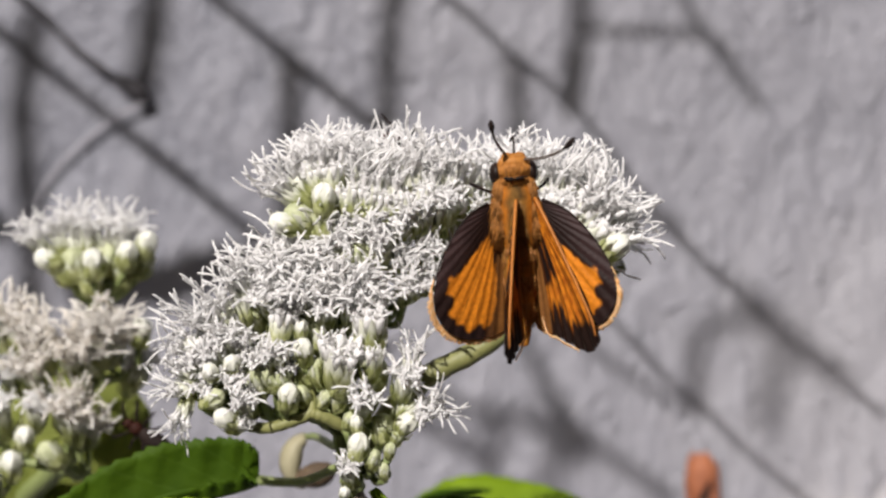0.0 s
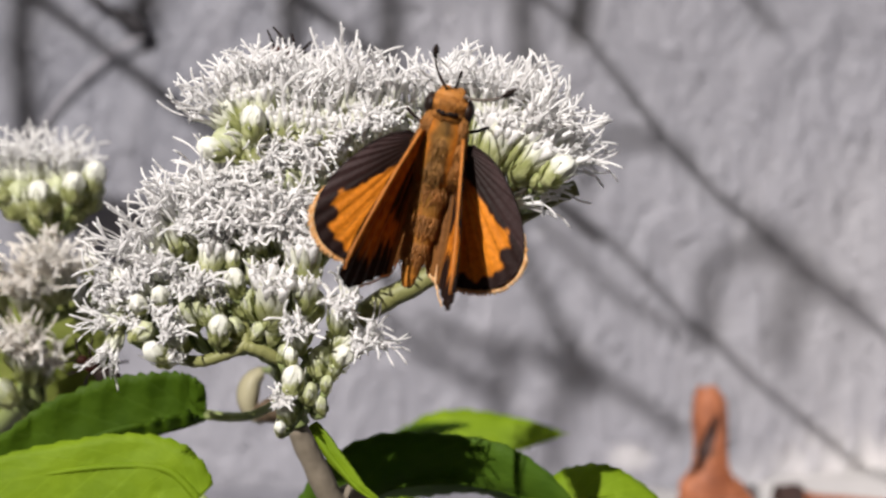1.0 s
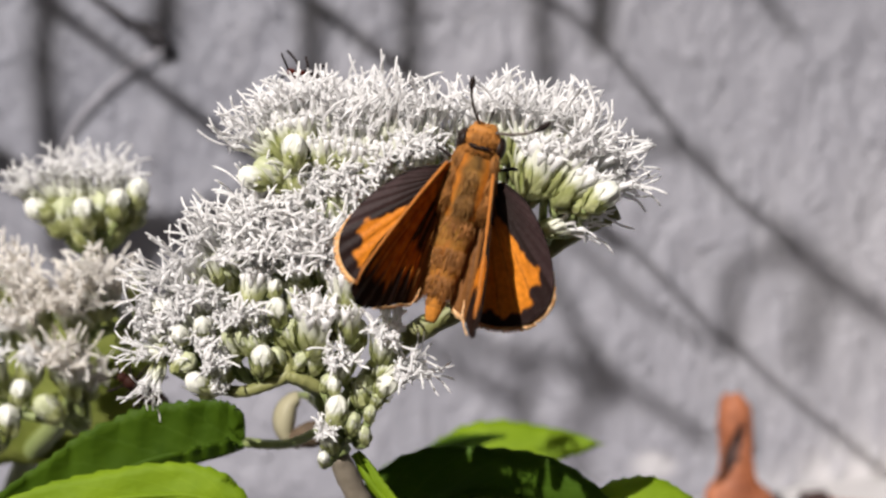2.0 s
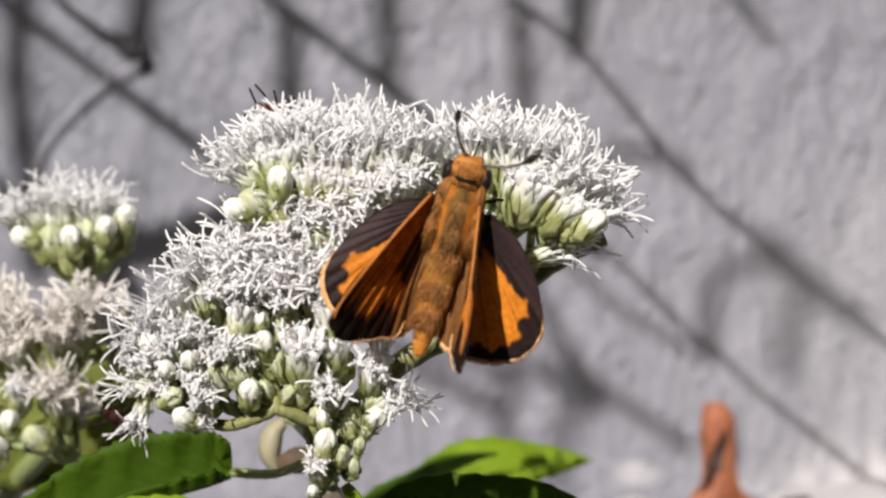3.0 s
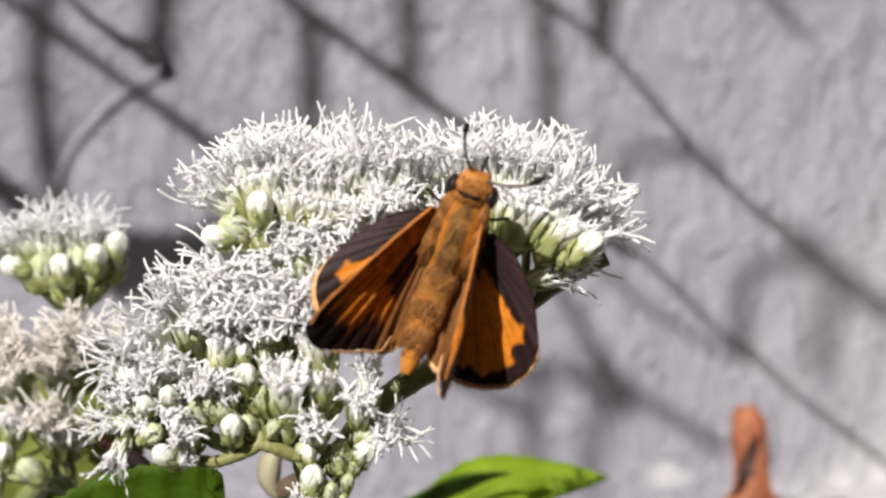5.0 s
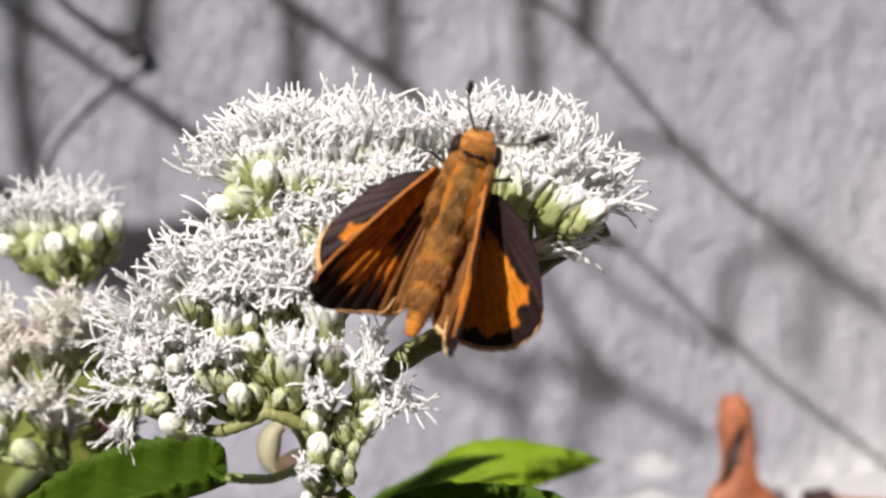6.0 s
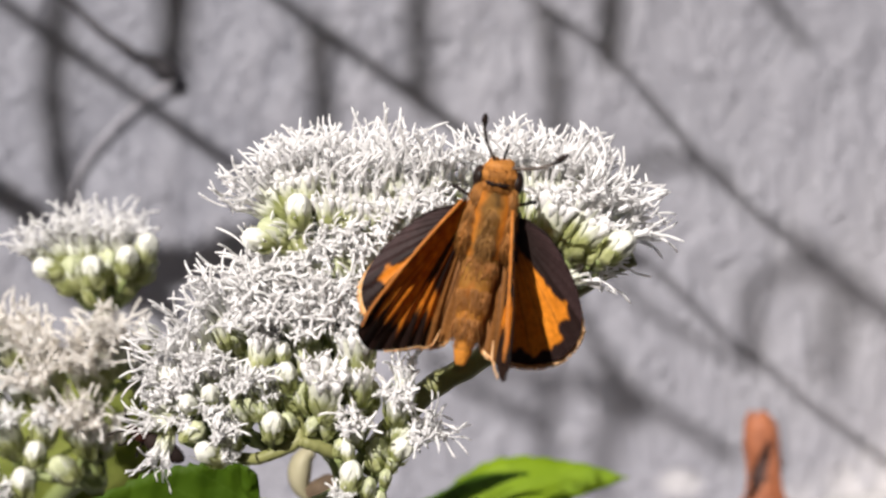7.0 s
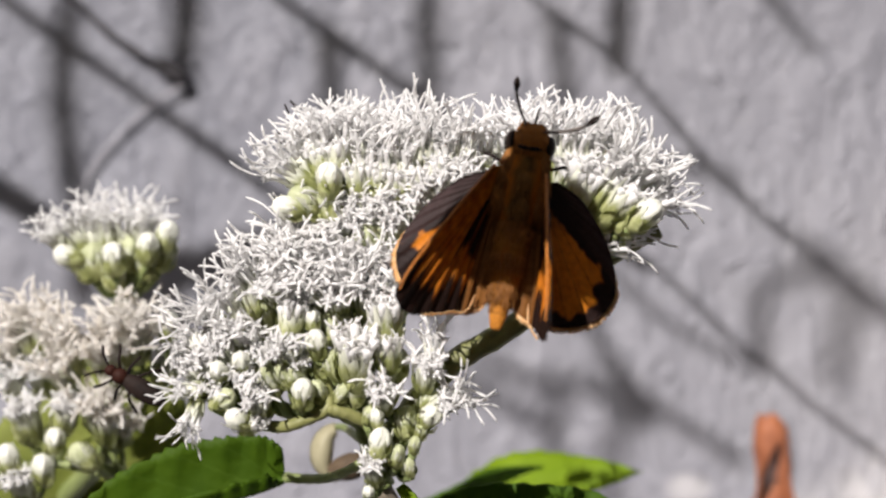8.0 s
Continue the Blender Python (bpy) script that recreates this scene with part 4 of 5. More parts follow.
# ---- what lies and leans at the wall ----
def build_upright_leaf():
    """A dry leaf standing on its broad foot, rolled into a column that gapes along its length."""
    base = Vector((0.058, -0.040, -0.051))
    thing = tagged(new("dry_leaf"), "dry red-brown leaf curled upright on the ledge", "leaf", "dry leaves on the ledge")
    thing.location = base
    # height, one edge, other edge, in mm
    outline = curve([Vector(v) for v in [(-51.2, 49.33, 67.82), (-47.69, 50.26, 66.51), (-44.7, 50.82, 65.2), (-41.9, 51.1, 63.15), (-40.4, 52.13, 61.47), (-38.72, 53.44, 60.44), (-34.43, 53.62, 60.07), (-29.76, 53.25, 59.97), (-26.49, 53.34, 59.69), (-24.71, 53.72, 58.67), (-23.59, 54.28, 57.55)]], 6)
    bm = bmesh.new()
    rows = []
    for i, (z, x0, x1) in enumerate(outline):
        c, half = (x0 + x1) / 2, (x1 - x0) / 2
        row = []
        for q in range(65):
            u = q / 32 - 1
            a = u * 3.1
            x = c + half * math.sin(a)
            y = -40 - min(half, 3.4) * math.cos(a) - (1.2 * u if abs(u) > 0.8 else 0)
            y += 0.35 * noise.noise(Vector((x * 0.5, z * 0.22, 2))) + 0.2 * noise.noise(Vector((x * 1.6, z * 0.6, 5)))
            row.append(bm.verts.new(Vector((x + 0.3 * noise.noise(Vector((u * 2, z * 0.35, 8))), y, max(z, -51) + (0.7 * noise.noise(Vector((u * 3, 1, 4))) if i > 56 else 0))) * MM - base))
        rows.append(row)
    for r0, r1 in zip(rows, rows[1:]):
        z = r0[0].co.z * 1000 - 51
        slit = 0.16 * math.sin(math.pi * min(1.0, max(0.0, (z + 42.4) / 15.0)))
        for q in range(64):
            if abs((q + 0.5) / 32 - 1 - 0.01 - 0.043 * (z + 30.7)) > slit:
                bm.faces.new((r0[q], r0[q + 1], r1[q + 1], r1[q]))
    ob = part("blade", bm, DRY, thing)
    ob.modifiers.new("thickness", "SOLIDIFY").thickness = 0.0004
    # dark core put where the gap holds only shade
    inner = bmesh.new()
    tube(inner, curve([Vector(p) * MM - base for p in [(56.42, -40, -43.77), (56.61, -40.6, -38.16), (56.61, -40.6, -32.56), (56.52, -40.4, -26.58)]], 6), [(2.2 + 0.5 * math.sin(i * 0.9)) * MM for i in range(19)], 12)
    part("dark_core", inner, HOLLOW_DARK, thing, "dark core standing in for shade inside the roll")
    rib = bmesh.new()
    tube(rib, curve([Vector(p) * MM - base for p in [(62.03, -42.4, -47.13), (60.53, -43.0, -41.9), (58.67, -43.4, -36.29), (57.92, -43.3, -28.82), (56.8, -42.6, -24.15)]], 6), [0.0006 - 0.00001 * i for i in range(25)], 6)
    part("midrib", rib, DRY, thing)
    return thing


def build_rolled_leaf():
    """A dry leaf rolled into a tapering tube, its crumpled open end coloured dark as shade."""
    base = Vector((0.086, -0.022, -0.051))
    thing = tagged(new("dry_leaf"), "dry red-brown leaf lying rolled on the ledge, its open end coloured as shade", "leaf", "dry leaves on the ledge")
    thing.location = base
    spine = curve([Vector(p) * MM - base for p in [(74.0, -24.5, -48.0), (78.5, -24, -47.8), (84, -23, -48.6), (93, -21.5, -49.3), (107, -20, -49.9)]], 8)
    n = len(spine) - 1

    def roll(lo, hi, r0, turns):
        bm = bmesh.new()
        rows = []
        for i in range(lo, hi + 1):
            s = i / n
            row = []
            for q in range(25):
                a = q / 24 * turns + 0.6
                r = (r0 - 1.5 * s) * (1 - 0.10 * q / 24) * (1 + 0.16 * noise.noise(Vector((a, s * 6, 1))))
                lip = -0.9 * noise.noise(Vector((a * 1.3, 4, 2))) if i == lo else 0
                row.append(bm.verts.new(spine[i] + Vector((lip, math.cos(a) * r, math.sin(a) * r)) * MM))
            rows.append(row)
        for a_, b_ in zip(rows, rows[1:]):
            for q in range(24):
                bm.faces.new((a_[q], a_[q + 1], b_[q + 1], b_[q]))
        return bm

    # the tip's dark colour stands in for shade in the roll's mouth
    for name, lo, hi, r0, mat_, label in (("blade", 6, n, 2.9, DRY, ""), ("tip", 0, 9, 3.6, HOLLOW_DARK, "crumpled tip coloured dark as a shaded mouth")):
        ob = part(name, roll(lo, hi, r0, 6.9), mat_, thing, label)
        ob.modifiers.new("thickness", "SOLIDIFY").thickness = 0.0003
    return thing


build_upright_leaf()
build_rolled_leaf()


def build_dust():
    """A smooth drift of pale plaster dust against the wall, higher to one end, with a small mound beside it."""
    def step(a, b, x):
        k = min(1.0, max(0.0, (x - a) / (b - a)))
        return k * k * (3 - 2 * k)

    bm = bmesh.new()
    nx, ny = 130, 26
    grid = []
    for i in range(nx + 1):
        x = 30 + 120 * i / nx
        row = []
        for j in range(ny + 1):
            y = -1 - 52 * j / ny
            far = 1 - step(0, 1, (-y - 1) / (12 + 12 * step(70, 90, x)))
            top = 3.5 * step(66, 84, x) + 2 * step(81, 102, x) + 2 * math.exp(-((x - 48) / 4.5) ** 2) * (1 if y > -14 else 0.6)
            z = -51.2 + 0.75 * (1 - step(44, 53, -y)) * step(30, 36, x) + top * far * (1 + 0.16 * noise.noise(Vector((x * 0.12, y * 0.12, 3)))) + 0.15 * far * noise.noise(Vector((x * 0.7, y * 0.7, 9)))
            row.append(bm.verts.new(Vector((x, y, z)) * MM))
        grid.append(row)
    for r0, r1 in zip(grid, grid[1:]):
        for j in range(ny):
            bm.faces.new((r0[j], r0[j + 1], r1[j + 1], r1[j]))
    ob = part("plaster_dust", bm, CHALK, None)
    return tagged(ob, "smooth drift of pale plaster dust on the ledge", "rubble", kind="stuff")


build_dust()


def build_twig():
    thing = tagged(new("dry_twig"), "dark dry twig with a curling grey tendril against the wall", "twig")
    base = Vector((-0.13, -0.004, 0.11))
    thing.location = base
    bm = bmesh.new()
    pts = curve([Vector(p) * MM - base for p in [(-132, -2, 111), (-102, -2, 80), (-85.0, -2, 66.0), (-77.5, -2.5, 59.0), (-69.5, -3, 53.2), (-64.5, -3, 50.6), (-60.2, -3, 47.4)]], 8)
    tube(bm, pts, [(0.8 + 0.14 * math.sin(i * 0.9) + (1.5 if i > len(pts) - 14 else 0) * math.sin(max(0, i - len(pts) + 14) / 14 * math.pi)) * MM for i in range(len(pts))], 8)
    part("stick", bm, TWIG, thing)
    bm = bmesh.new()
    tube(bm, curve([Vector(p) * MM - base for p in [(-60.2, -3, 47.2), (-69, -2, 42.0), (-78.5, -1.5, 33), (-83.6, -1.2, 24.4), (-85, -1, 14)]], 8), 0.00045, 6)
    part("tendril", bm, THREAD, thing)
    return thing


build_twig()


# ---- the fence towards the sun, above the view ----
def build_fence():
    """Wires, dry stems and added casters between the sun and the wall; reach: metres towards the sun, line: where the
    shade of it falls on the wall in mm.
    """
    thing = tagged(new("wire_fence"), "galvanised wire fence overgrown with thin dry stems, with added shade casters", "fence")
    wires = [
        (0.36, [(-150, 103), (-98, 64.6), (-48, 27.6), (-5, -6)], 1.35), (0.36, [(-90, 106), (-37, 64.3), (-1, 37.2), (40, 5)], 1.35),
        (0.30, [(-20, 97), (19.5, 63.1), (37, 48.7), (58, 23.6), (73.4, 9.7), (82, 3.4), (108, -18)], 0.80),
        (0.32, [(10, 32), (32, 13), (42.6, 4.5), (50.9, -3.2), (60.1, -12.6), (66.7, -16.9), (73.4, -23.8), (84.2, -32.4), (95, -41), (108, -52)], 0.72),
        (0.52, [(14, 20), (34.3, 2), (42.6, -5.8), (51.8, -11.8), (60, -16), (67, -18.4)], 0.85)]
    uprights = [
        (0.70, [(-87, 66), (-88.5, 45), (-86, 22), (-84, 0)], 2.8), (0.70, [(-59, 90), (-60.7, 65), (-62.5, 48)], 3.2), (0.70, [(-30, 60), (-28.5, 45), (-29, 20)], 2.5),
        (0.70, [(-5, 90), (-7, 62), (-7, 40)], 2.4), (0.70, [(21, 62), (23, 48), (23, 28)], 2.1), (0.70, [(37, 88), (36.4, 63), (35.5, 50)], 2.1)]
    hooks = [
        (0.50, [(33.6, 47.4), (33.9, 57.9), (34.8, 63.8), (39.0, 67.6), (48.7, 68.2), (63.2, 68.1), (71.1, 64.7)], 1.0), (0.50, [(56.3, 83.9), (62.0, 73.6), (67.8, 65.9), (73.9, 58.2), (79.2, 51.6)], 1.0),
        (0.66, [(36, 14), (39, 24), (47.4, 28), (61, 23.4)], 1.3), (0.72, [(65, -16), (64.8, -8.3), (64.2, -3.2), (68.4, 1.1), (76.7, 3.2), (84, 2.2)], 1.5),
        (0.95, [(86, 0), (84.2, -7.5), (81.7, -15.2), (81.7, -23)], 2.0), (0.80, [(75.5, 9.2), (81.7, 3.7), (85.9, -0.2), (91.7, -4.9), (99, -10.2)], 2.0)]
    # unseen casters added for the lower and left shade on the wall
    low_casters = [
        (0.62, [(19, 8), (23.4, 0.2), (26.8, -5.8), (31.8, -14.3), (36.8, -21.2), (43.4, -27.2), (51.8, -32.4), (61, -38.6)], 1.4),
        (0.72, [(2, -15), (15, -19.5), (23.4, -20.4), (31.8, -23.8), (39.3, -30.6)], 1.5), (0.85, [(30, -18), (35, -24), (41, -28)], 1.6),
        (0.74, [(21, -22), (19.5, -31), (19, -46)], 1.7), (0.66, [(-6, -14), (-1.5, -19), (9, -25), (20, -31)], 1.5), (0.78, [(35, -26), (31.5, -36), (31, -48)], 1.8),
        (0.46, [(-76, 3), (-68, 6.5), (-57, 6), (-46, 10), (-36, 12)], 4.2), (0.44, [(-72, -3), (-69, 3), (-62, -6)], 3.2), (0.40, [(-106, 26), (-99, 22), (-92, 17)], 3.2)]
    first = None
    for reach, line, thick, grown in [(*w, False) for w in wires] + [(*w, True) for w in uprights + hooks + low_casters]:
        pts = curve([Vector((x * MM, 0, z * MM)) - SUN * reach for x, z in line], 8)
        first = first or Vector((0, pts[0].y, -0.72))
        bm = bmesh.new()
        tube(bm, [p - first for p in pts], [thick * MM * (1 + 0.12 * math.sin(i * 1.3 + thick)) for i in range(len(pts))], 8)
        part("stem_caster", bm, WOODY, thing) if grown else part("wire", bm, WIRE, thing)
    for x in (-1.1, 1.1):
        bm = bmesh.new()
        tube(bm, [(x, 0, 0), (x, 0, 0.6), (x, 0, 1.25)], 0.02, 14)
        part("post", bm, WIRE, thing)
    thing.location = first
    return thing


build_fence()


# ---- the skipper ----
ORANGE, RUSTY, TAN = (0.80, 0.265, 0.020), (0.36, 0.082, 0.008), (0.25, 0.105, 0.028)
SOOT, PLUM = (0.016, 0.0075, 0.0055), (0.052, 0.030, 0.030)
HIND_LINE = [(1.0, 0.1), (2.6, -0.6), (4.0, -1.9), (5.25, -3.6), (6.0, -5.3), (6.05, -6.8), (5.2, -8.2), (3.8, -8.9), (2.2, -9.1), (0.6, -8.9), (-0.3, -8.0), (-0.4, -5.0), (-0.2, -1.5)]
FORE_LINE = [(1.2, -0.1), (3.3, -2.9), (5.3, -5.9), (6.6, -8.1), (6.9, -9.2), (6.4, -10.1), (5.1, -10.5), (3.4, -10.2), (1.8, -9.8), (0.3, -9.2), (-0.2, -5.0), (-0.1, -1.0)]
PATCH = [(1.0, -1.7), (2.6, -3.1), (3.85, -4.0), (4.9, -4.7), (5.29, -5.6), (5.0, -7.0), (4.33, -8.1), (3.13, -8.4), (1.6, -8.3), (0.9, -7.0), (0.8, -4.0)]


def blend(a, b, k):
    k = min(1.0, max(0.0, k))
    return tuple(p + (q - p) * k for p, q in zip(a, b))


def inside(x, z, ring):
    """Signed distance in mm to a closed ring: positive within it."""
    near, within = 1e9, False
    for (x0, z0), (x1, z1) in zip(ring, ring[1:] + ring[:1]):
        dx, dz = x1 - x0, z1 - z0
        k = min(1.0, max(0.0, ((x - x0) * dx + (z - z0) * dz) / (dx * dx + dz * dz)))
        near = min(near, math.hypot(x - x0 - k * dx, z - z0 - k * dz))
        if (z0 > z) != (z1 > z) and x < x0 + (z - z0) / dz * dx:
            within = not within
    return near if within else -near


def hind_colour(x, z, u, s):
    """Plum-brown above, an orange patch toothed towards the sooty margin."""
    a = math.atan2(-z, x + 0.4)
    teeth = 0.42 * noise.noise(Vector((a * 11, 2.0, 0))) + 0.22 * noise.noise(Vector((x * 2.2, z * 2.2, 5)))
    d = inside(x, z, PATCH) + teeth
    d = min(d, math.hypot(x - 5.15, z + 6.25) - 0.50 + 0.3 * teeth)
    c = blend(SOOT, PLUM, (s - 0.25) * 1.6 * (1 if u < 0.36 else 0.25))
    c = blend(c, ORANGE, d / 0.16)
    vein = abs(((a * 7.3) % 1.0) - 0.5)
    c = blend(c, SOOT, (0.06 - vein) / 0.05 * 0.55)
    if u > 0.66:
        c = blend(c, TAN, (u - 0.66) / 0.07 * 0.8)
    # dark root, deepened with the forewing's shade put into the colour
    return blend(c, (0.020, 0.010, 0.008), (0.40 - s) * 3.5)


def fore_colour(x, z, u, s):
    """Orange cells between dark veins, a dark streak in the middle, a broad dark tip and margin, a tawny inner strip."""
    a = math.atan2(x + 0.15, -z) / 0.62          # 0 at the inner edge, about 1 at the leading edge
    rag = noise.noise(Vector((a * 14, 7.0, s * 1.2)))
    fleck = noise.noise(Vector((x * 1.8, z * 1.8, 2)))
    c = blend(ORANGE, RUSTY, 0.40 + 0.7 * fleck)
    c = blend(c, SOOT, (s - 0.79 - 0.16 * rag + (0.06 if a > 0.85 else 0.0)) / 0.05)
    if 0.30 < a < 0.70:
        streak = 0.10 - abs(a - 0.52 + 0.14 * (s - 0.5)) + 0.04 * rag
        c = blend(c, SOOT, streak / 0.03 * min(1, max(0, (s - 0.12) * 8)) * min(1, max(0, (0.60 + 0.1 * rag - s) * 12)))
    low = (0.46 - a) / 0.05
    c = blend(c, blend(SOOT, RUSTY, 0.25 + 0.9 * rag), low * min(1.0, max(0.0, (0.66 - s) * 6)))
    c = blend(c, TAN, (0.20 - a + 0.05 * rag) / 0.06)
    vein = abs(((a * 9.0) % 1.0) - 0.5)
    return blend(c, SOOT, (0.10 - vein) / 0.07 * 0.85 * min(1.0, s * 2))


def wing_mesh(name, outline, sx, camber, paint, pleat):
    """A closely ringed blade from the root to a smooth outline in mm, with its scales' colours on it."""
    line = curve([Vector((x, 0, z)) for x, z in outline], 14)
    n, around = 64, len(line)
    bm = bmesh.new()
    layer = bm.verts.layers.float_color.new("scales")
    rings = []
    for j in range(1, n + 1):
        s = (j / n) ** 0.85
        ring = []
        for i, p in enumerate(line):
            u = i / (around - 1)
            q = p * s
            y = camber * math.sin(math.pi * s * 0.8) * math.sin(math.pi * u) + pleat * math.sin(math.atan2(q.x + 0.2, -q.z) * 62) * s
            v = bm.verts.new(Vector((sx * q.x, y, q.z)) * MM)
            v[layer] = (*paint(q.x, q.z, u, s), 1.0)
            ring.append(v)
        rings.append(ring)
    hub = bm.verts.new((0, 0, 0))
    hub[layer] = (*TAN, 1.0)
    for i in range(around - 1):
        bm.faces.new((hub, rings[0][i], rings[0][i + 1]))
        for r0, r1 in zip(rings, rings[1:]):
            bm.faces.new((r0[i], r1[i], r1[i + 1], r0[i + 1]))
    return mesh_of(name, bm, WING)


def fringe_mesh(outline, sx, lo, hi, length, seed, thick=0.00009):
    """Fine pale hairs along a stretch of a wing's outline."""
    rnd = random.Random(seed)
    line = curve([Vector((x, 0, z)) for x, z in outline], 40)
    bm = bmesh.new()
    for i, p in enumerate(line):
        u = i / (len(line) - 1)
        if not lo < u < hi:
            continue
        d = (p.normalized() + Vector((rnd.uniform(-0.25, 0.25), 0, rnd.uniform(-0.25, 0.25)))).normalized()
        k = length * rnd.uniform(0.6, 1.15) * min(1.0, (u - lo) * 14, (hi - u) * 14)
        a, b = p - d * 0.08, p + d * k
        a, b = Vector((sx * a.x, 0.06 * math.sin(u * 44), a.z)), Vector((sx * b.x, 0.05 + rnd.uniform(-0.05, 0.05), b.z))
        tube(bm, [a * MM, a.lerp(b, 0.6) * MM, b * MM], [thick, thick * 0.9, thick * 0.4], 4)
    return mesh_of("fringe", bm, FRINGE)


WINGS = {}
for sx in (-1, 1):
    WINGS["hindwing", sx] = wing_mesh("hindwing", HIND_LINE, sx, -0.45, hind_colour, 0.04), fringe_mesh(HIND_LINE, sx, 0.30, 0.84, 0.40, 3 + sx)
    WINGS["forewing", sx] = wing_mesh("forewing", FORE_LINE, sx, 0.45, fore_colour, 0.10), fringe_mesh(FORE_LINE, sx, 0.58, 0.84, 0.14, 5 + sx, 0.00004)


def body_mesh(name, profile, squash, paint, sides=36):
    """A lathe of (height, radius) pairs in mm, its hair colours by height and turn round the body."""
    bm = bmesh.new()
    layer = bm.verts.layers.float_color.new("scales")
    lathe(bm, [(h * MM, r * MM) for h, r in profile], sides, squash=squash)
    for v in bm.verts:
        v[layer] = (*paint(v.co.x / MM, v.co.y / MM, v.co.z / MM), 1.0)
    return mesh_of(name, bm, BODY)


def smooth_profile(points, n=8):
    return [(p.x, max(0.02, p.y)) for p in curve([Vector((h, r, 0)) for h, r in points], n)]


def thorax_colour(x, y, z):
    side = abs(x) + 0.25 * noise.noise(Vector((x, y, z)) * 1.3)
    c = blend((0.29, 0.140, 0.028), (0.15, 0.082, 0.022), 0.5 + noise.noise(Vector((x * 1.4, y, z * 0.7))))
    c = blend(c, (0.014, 0.010, 0.008), (noise.noise(Vector((x * 1.5 + 3, 0, z * 1.2))) - 0.32) * 5)
    return blend(c, (0.50, 0.165, 0.016), (side - 0.45) * 2.0)


def abdomen_colour(x, y, z):
    k = (-z - 3.0) / 5.5 + 0.25 * noise.noise(Vector((x, y, z)) * 1.2)
    c = blend((0.30, 0.142, 0.028), (0.60, 0.235, 0.035), k)
    c = blend(c, (0.40, 0.12, 0.016), (noise.noise(Vector((x * 1.6, 4, z * 0.8))) - 0.1) * 1.6)
    ring = abs((z * 0.95) % 1.0 - 0.5)
    return blend(c, (0.10, 0.05, 0.016), (0.13 - ring) / 0.1 * 0.35)


ABDOMEN_SHAPE = [(h, r * (1 + 0.022 * math.sin(h * 6.0))) for h, r in smooth_profile([(-9.0, 0.10), (-8.9, 0.34), (-8.4, 0.50), (-7.5, 0.66), (-6.2, 0.88), (-4.6, 1.06), (-2.8, 1.16), (-1.4, 1.16), (-0.6, 1.0)], 9)]
THORAX_SHAPE = smooth_profile([(-2.8, 0.6), (-2.2, 1.12), (-0.9, 1.36), (0.4, 1.55), (1.4, 1.58), (2.1, 1.42), (2.6, 1.15), (2.95, 0.7)], 6)


def fuzz(seed, count, spots, length, thick=0.00005):
    """Short hairs from (centre, radii) ellipsoids, swept towards the tail."""
    rnd = random.Random(seed)
    bm = bmesh.new()
    for i in range(count):
        c, r = spots[i % len(spots)]
        d = Vector((rnd.gauss(0, 1), rnd.gauss(0, 1) - 0.4, rnd.gauss(0, 1))).normalized()
        p = Vector((c[0] + d.x * r[0] * 0.95, c[1] + d.y * r[1] * 0.95, c[2] + d.z * r[2] * 0.95)) * MM
        way = (d * 0.22 + Vector((rnd.uniform(-0.18, 0.18), 0, -1.0))).normalized()
        k = length * rnd.uniform(0.6, 1.3) * MM
        tube(bm, [p, p + way * k * 0.5, p + way * k + Vector((0, k * 0.15, 0))], [thick, thick * 0.8, thick * 0.3], 4)
    return bm


def ball(bm, c, r, seg=16):
    got = bmesh.ops.create_uvsphere(bm, u_segments=seg, v_segments=seg // 2 + 2, radius=1.0)
    for v in got["verts"]:
        v.co = Vector((c[0] + v.co.x * r[0], c[1] + v.co.y * r[1], c[2] + v.co.z * r[2])) * MM


